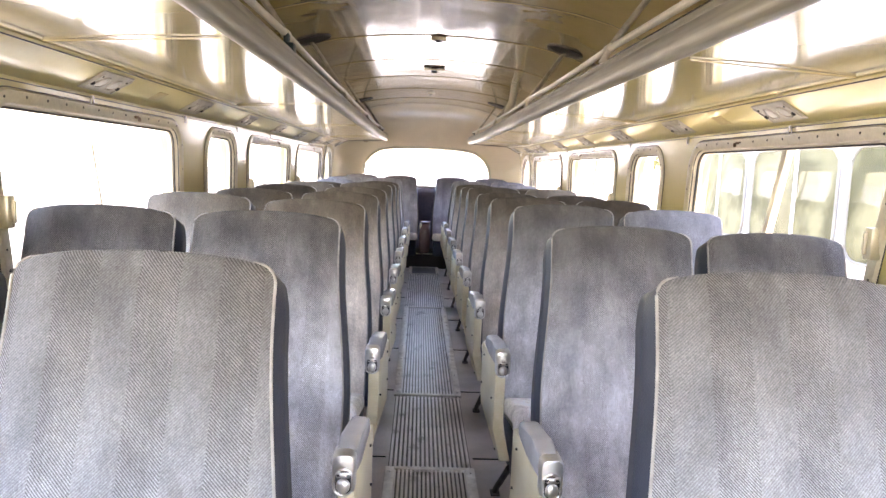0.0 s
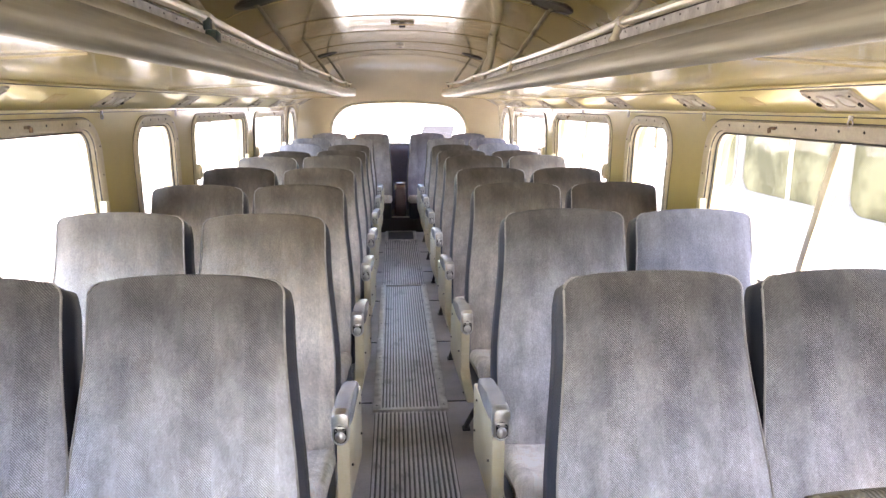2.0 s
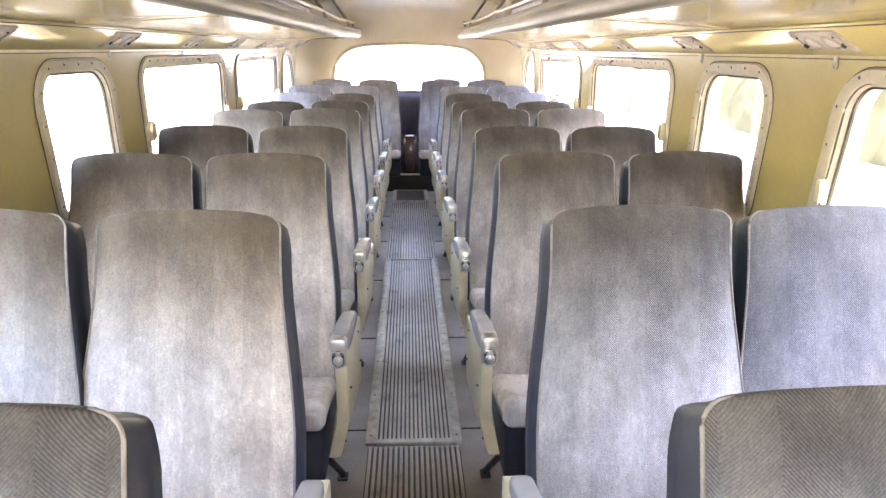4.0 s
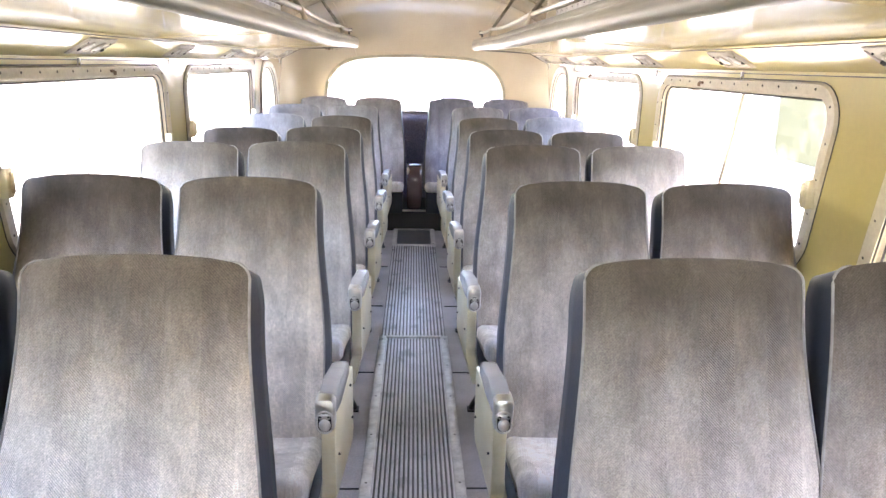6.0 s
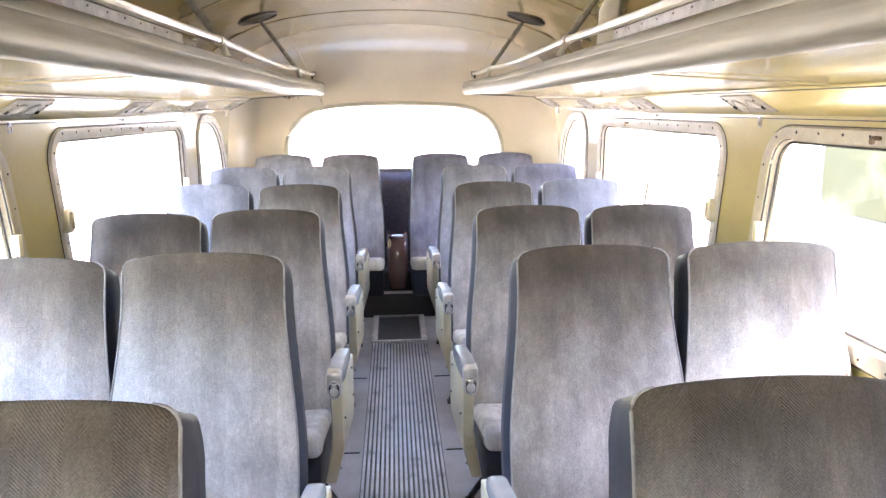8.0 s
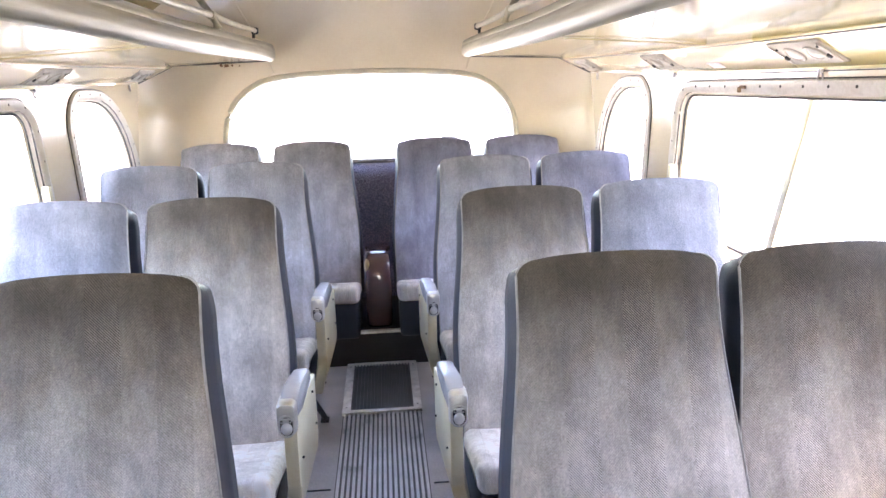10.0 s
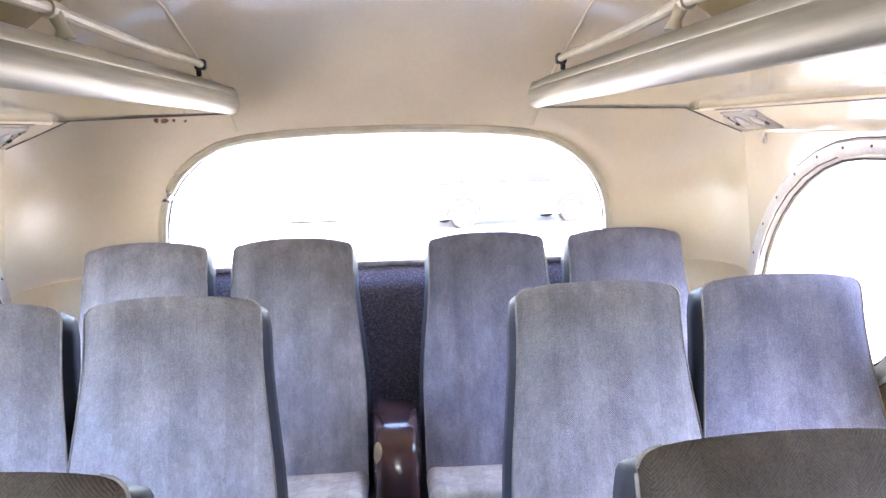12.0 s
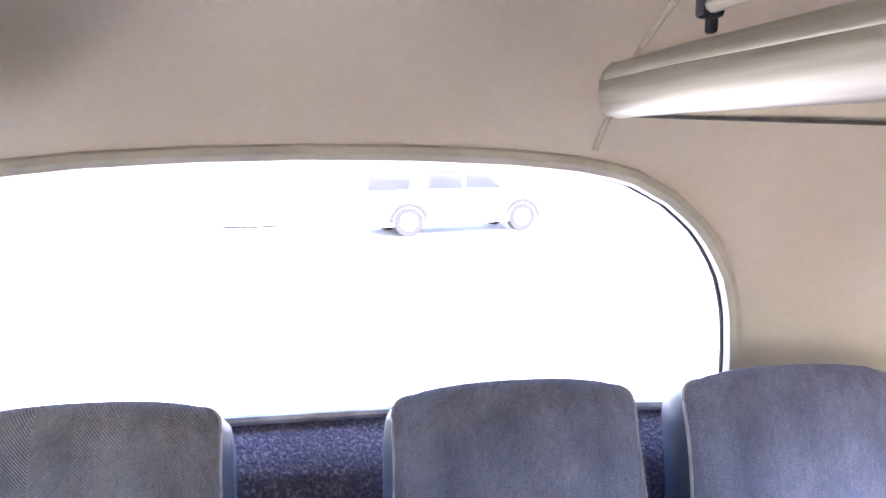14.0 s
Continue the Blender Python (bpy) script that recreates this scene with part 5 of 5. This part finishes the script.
def parked_coach(x, y0, y1, paint, label, face):
    """A coach parked alongside; face: -1 shows its near side towards smaller x."""
    c = thing("parked_coach", label, "coach", at=(x, (y0 + y1) / 2, -1.1))
    half, length, h = 1.25, (y1 - y0) / 2, 3.1
    bm = bmesh.new()
    prof = [(-half, 0.35), (-half, 2.5), (-half + 0.08, 2.8), (-half + 0.3, 3.0), (0, h), (half - 0.3, 3.0), (half - 0.08, 2.8), (half, 2.5), (half, 0.35)]
    extrude_y(bm, prof, -length, length)
    part("body", bm, paint, c)
    n = int((y1 - y0 - 1.4) / 1.75)
    for s in (-1, 1):
        for k in range(n):
            yc = length - 1.52 - 1.75 * k
            bm = bmesh.new()
            lp = rounded(yc - 0.79, yc + 0.79, 1.65, 2.60, (0.18,) * 4, 5)
            a = [bm.verts.new((s * (half + 0.012), y, z)) for y, z in lp]
            bm.faces.new(a)
            w = part("window", bm, M_TINT, c, "rounded tinted side window")
            bm = bmesh.new()
            tube(bm, [(s * (half + 0.012), y, z) for y, z in lp], 0.016, 6, closed=True)
            part("frame", bm, M_SEAL, w, "grey window seal")
            bm = bmesh.new()
            box(bm, (s * (half + 0.015), yc - 0.10, 2.12), (0.03, 0.045, 0.96), 0.005)
            part("divider", bm, M_TRIM, w, "grey upright divider")
        for yy in (-length + 2.2, length - 2.6):
            wheel(c, s * (half - 0.12), yy, 0.5, 0.5, 0.28, "x")
    return c


coach = parked_coach(4.75, -5.0, 10.55, M_WHITE, "white coach with rounded tinted windows parked alongside", -1)
bm = bmesh.new()
tube(bm, [(-1.15, 7.76, 2.45), (-1.45, 8.0, 2.35), (-1.52, 8.0, 2.0)], 0.022, 8)
arm_m = part("mirror_arm", bm, M_TRIM, coach, "bent metal mirror arm")
bm = bmesh.new()
prism_x(bm, rounded(-0.05, 0.05, 1.70, 2.02, (0.03,) * 4, 4), -0.11, 0.11, 0.012)
for v in bm.verts:
    v.co.x, v.co.y = v.co.x - 1.52, v.co.y + 8.0
part("mirror", bm, material("pale_grey_plastic", (0.30, 0.30, 0.32), 0.5), coach, "grey rounded outside mirror")
parked_coach(-19.0, 12.0, 22.5, M_OCHRE, "ochre coach parked across the yard", 1)


def suv():
    car = thing("parked_suv", "white sport utility vehicle with dark windows parked behind the coach", "car", at=(3.48, 28.95, -1.1))
    car.rotation_euler = (0, 0, radians(14.5))
    car.scale = (1.08, 1.0, 1.0)
    bm = bmesh.new()
    low = [(-2.95, 0.45), (-3.0, 0.75), (-2.94, 1.20), (1.22, 1.22), (2.35, 1.12), (2.58, 0.98), (2.62, 0.50), (2.3, 0.30), (-2.8, 0.30)]
    top = [(-2.94, 1.20), (-2.70, 1.82), (-2.5, 1.92), (0.35, 1.90), (0.62, 1.82), (1.22, 1.22)]
    for ring, inset in ((low, 0.0), (top, 0.24)):
        a, b = ([bm.verts.new((x, k * (0.96 - inset * max(0.0, z - 1.2)), z)) for x, z in ring] for k in (-1, 1))
        for i in range(len(ring)):
            j = (i + 1) % len(ring)
            bm.faces.new((a[i], a[j], b[j], b[i]))
        bm.faces.new(a)
        bm.faces.new(list(reversed(b)))
    part("body", bm, M_WHITE, car)
    for lp in ([(-2.72, 1.27), (-1.62, 1.27), (-1.42, 1.78), (-2.54, 1.78)], [(-1.12, 1.27), (-0.12, 1.27), (-0.12, 1.78), (-0.98, 1.80)], [(-0.02, 1.27), (1.02, 1.25), (0.52, 1.76), (-0.02, 1.78)]):
        bm = bmesh.new()
        vs = [bm.verts.new((x, -0.96 + (z - 1.2) * 0.24 - 0.014, z)) for x, z in lp]
        ext = bmesh.ops.extrude_face_region(bm, geom=[bm.faces.new(vs)])
        bmesh.ops.translate(bm, vec=(0, 0.03, 0), verts=[v for v in ext["geom"] if isinstance(v, bmesh.types.BMVert)])
        part("window", bm, M_DARKGLASS, car, "dark side window")
    for sx in (-1.62, 1.62):
        for sy in (-0.86, 0.86):
            wheel(car, sx, sy, 0.40, 0.40, 0.25, "y")
        bm = bmesh.new()
        n = 12
        lo = [(sx + 0.54 * math.cos(math.pi * k / n), 0.40 + 0.54 * math.sin(math.pi * k / n)) for k in range(n + 1)]
        li = [(sx + 0.42 * math.cos(math.pi * k / n), 0.40 + 0.42 * math.sin(math.pi * k / n)) for k in range(n + 1)]
        va = [bm.verts.new((x, -0.985, z)) for x, z in lo]
        vb = [bm.verts.new((x, -0.985, z)) for x, z in li]
        for k in range(n):
            bm.faces.new((va[k], va[k + 1], vb[k + 1], vb[k]))
        part("wheel_arch", bm, M_TYRE, car, "dark wheel arch trim")
    bm = bmesh.new()
    box(bm, (0, -0.97, 0.46), (2.3, 0.05, 0.14), 0.02)
    part("side_step", bm, M_WHITE, car)
    return car


suv()


def van():
    v = thing("parked_van", "white van with amber rear lamps parked behind the coach", "van", at=(-2.55, 30.4, -1.1))
    bm = bmesh.new()
    prof = [(-0.98, 0.08), (-1.0, 1.0), (-0.98, 1.35), (-0.88, 2.1), (-0.74, 2.25), (0, 2.3), (0.74, 2.25), (0.88, 2.1), (0.98, 1.35), (1.0, 1.0), (0.98, 0.08)]
    extrude_y(bm, prof, 0, 4.8)
    part("body", bm, M_WHITE, v)
    bm = bmesh.new()
    box(bm, (0, -0.05, 0.26), (1.94, 0.14, 0.38), 0.04)
    part("bumper", bm, M_WHITE, v)
    for sx in (-0.86, 0.86):
        bm = bmesh.new()
        box(bm, (sx, -0.012, 1.35), (0.16, 0.05, 0.42), 0.02)
        part("tail_lamp", bm, M_AMBER, v, "amber rear lamp")
        for yy in (0.9, 3.9):
            wheel(v, sx, yy, 0.33, 0.33, 0.2, "x")
    # plain white panels added in place of rear windows
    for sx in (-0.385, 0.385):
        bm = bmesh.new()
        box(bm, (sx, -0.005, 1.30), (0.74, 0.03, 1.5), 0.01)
        part("rear_panel", bm, M_WHITE, v)


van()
bm = bmesh.new()
tube(bm, [(-7.3, 37.8, -1.1), (-7.3, 37.8, 3.6)], [0.07, 0.05], 10)
box(bm, (-7.3, 37.8, -1.08), (0.3, 0.3, 0.06), 0.01)
tagged(part("lamp_post", bm, M_TRIM), "thin grey metal post standing in the yard", "post")

rng = random.Random(7)


def tree(h):
    t = thing("tree", "tall tree with dry yellow-green leaves beyond the yard", "tree", "trees beyond the yard")
    bm = bmesh.new()
    tube(bm, [(0, 0, 0), (0.1, 0.05, h * 0.25), (0.0, 0.15, h * 0.5), (0.1, 0.1, h * 0.8)], [0.28, 0.22, 0.15, 0.05], 9)
    for k in range(7):
        a = k * 2.4
        z = h * (0.3 + 0.07 * k)
        tube(bm, [(0.05, 0.1, z), (math.cos(a) * h * 0.13, math.sin(a) * h * 0.13, z + h * 0.10), (math.cos(a) * h * 0.24, math.sin(a) * h * 0.24, z + h * 0.14)], [0.10, 0.06, 0.02], 6)
    part("trunk", bm, M_BARK, t)
    bm = bmesh.new()
    for k in range(1500):
        d = Vector((rng.gauss(0, 1), rng.gauss(0, 1), rng.gauss(0, 1))).normalized() * rng.uniform(0.45, 1.0)
        lump = 1 + 0.25 * math.sin(d.x * 5 + d.z * 4) * math.cos(d.y * 6)
        c = Vector((d.x * h * 0.30 * lump, d.y * h * 0.30 * lump, h * 0.62 + d.z * h * 0.34 * lump))
        u = Vector((rng.gauss(0, 1), rng.gauss(0, 1), rng.gauss(0, 1))).normalized()
        v = u.orthogonal().normalized() * rng.uniform(0.10, 0.22)
        u = u * rng.uniform(0.14, 0.30)
        bm.faces.new([bm.verts.new(c + q) for q in (u, v, -u, -v)])
    part("crown", bm, M_LEAF, t, flip=False)
    return t


trees = [(26, -2, 8.5), (24, 7, 7.5), (27, 14, 9), (23, 22, 7), (28, 31, 9), (16, 44, 8), (-27, 2, 8), (-30, 12, 9), (-28, 27, 8)]
tree0 = None
for x, y, h in trees:
    m = pose(x, y, -1.1, 0, 0, rng.uniform(0, 360)) @ Matrix.Scale(h / 8, 4)
    if tree0 is None:
        tree0 = tree(8.0)
        tree0.matrix_basis = m
    else:
        ob = copy_thing(tree0, pose(x, y, -1.1, 0, 0, rng.uniform(0, 360)))
        ob.scale = (h / 8,) * 3
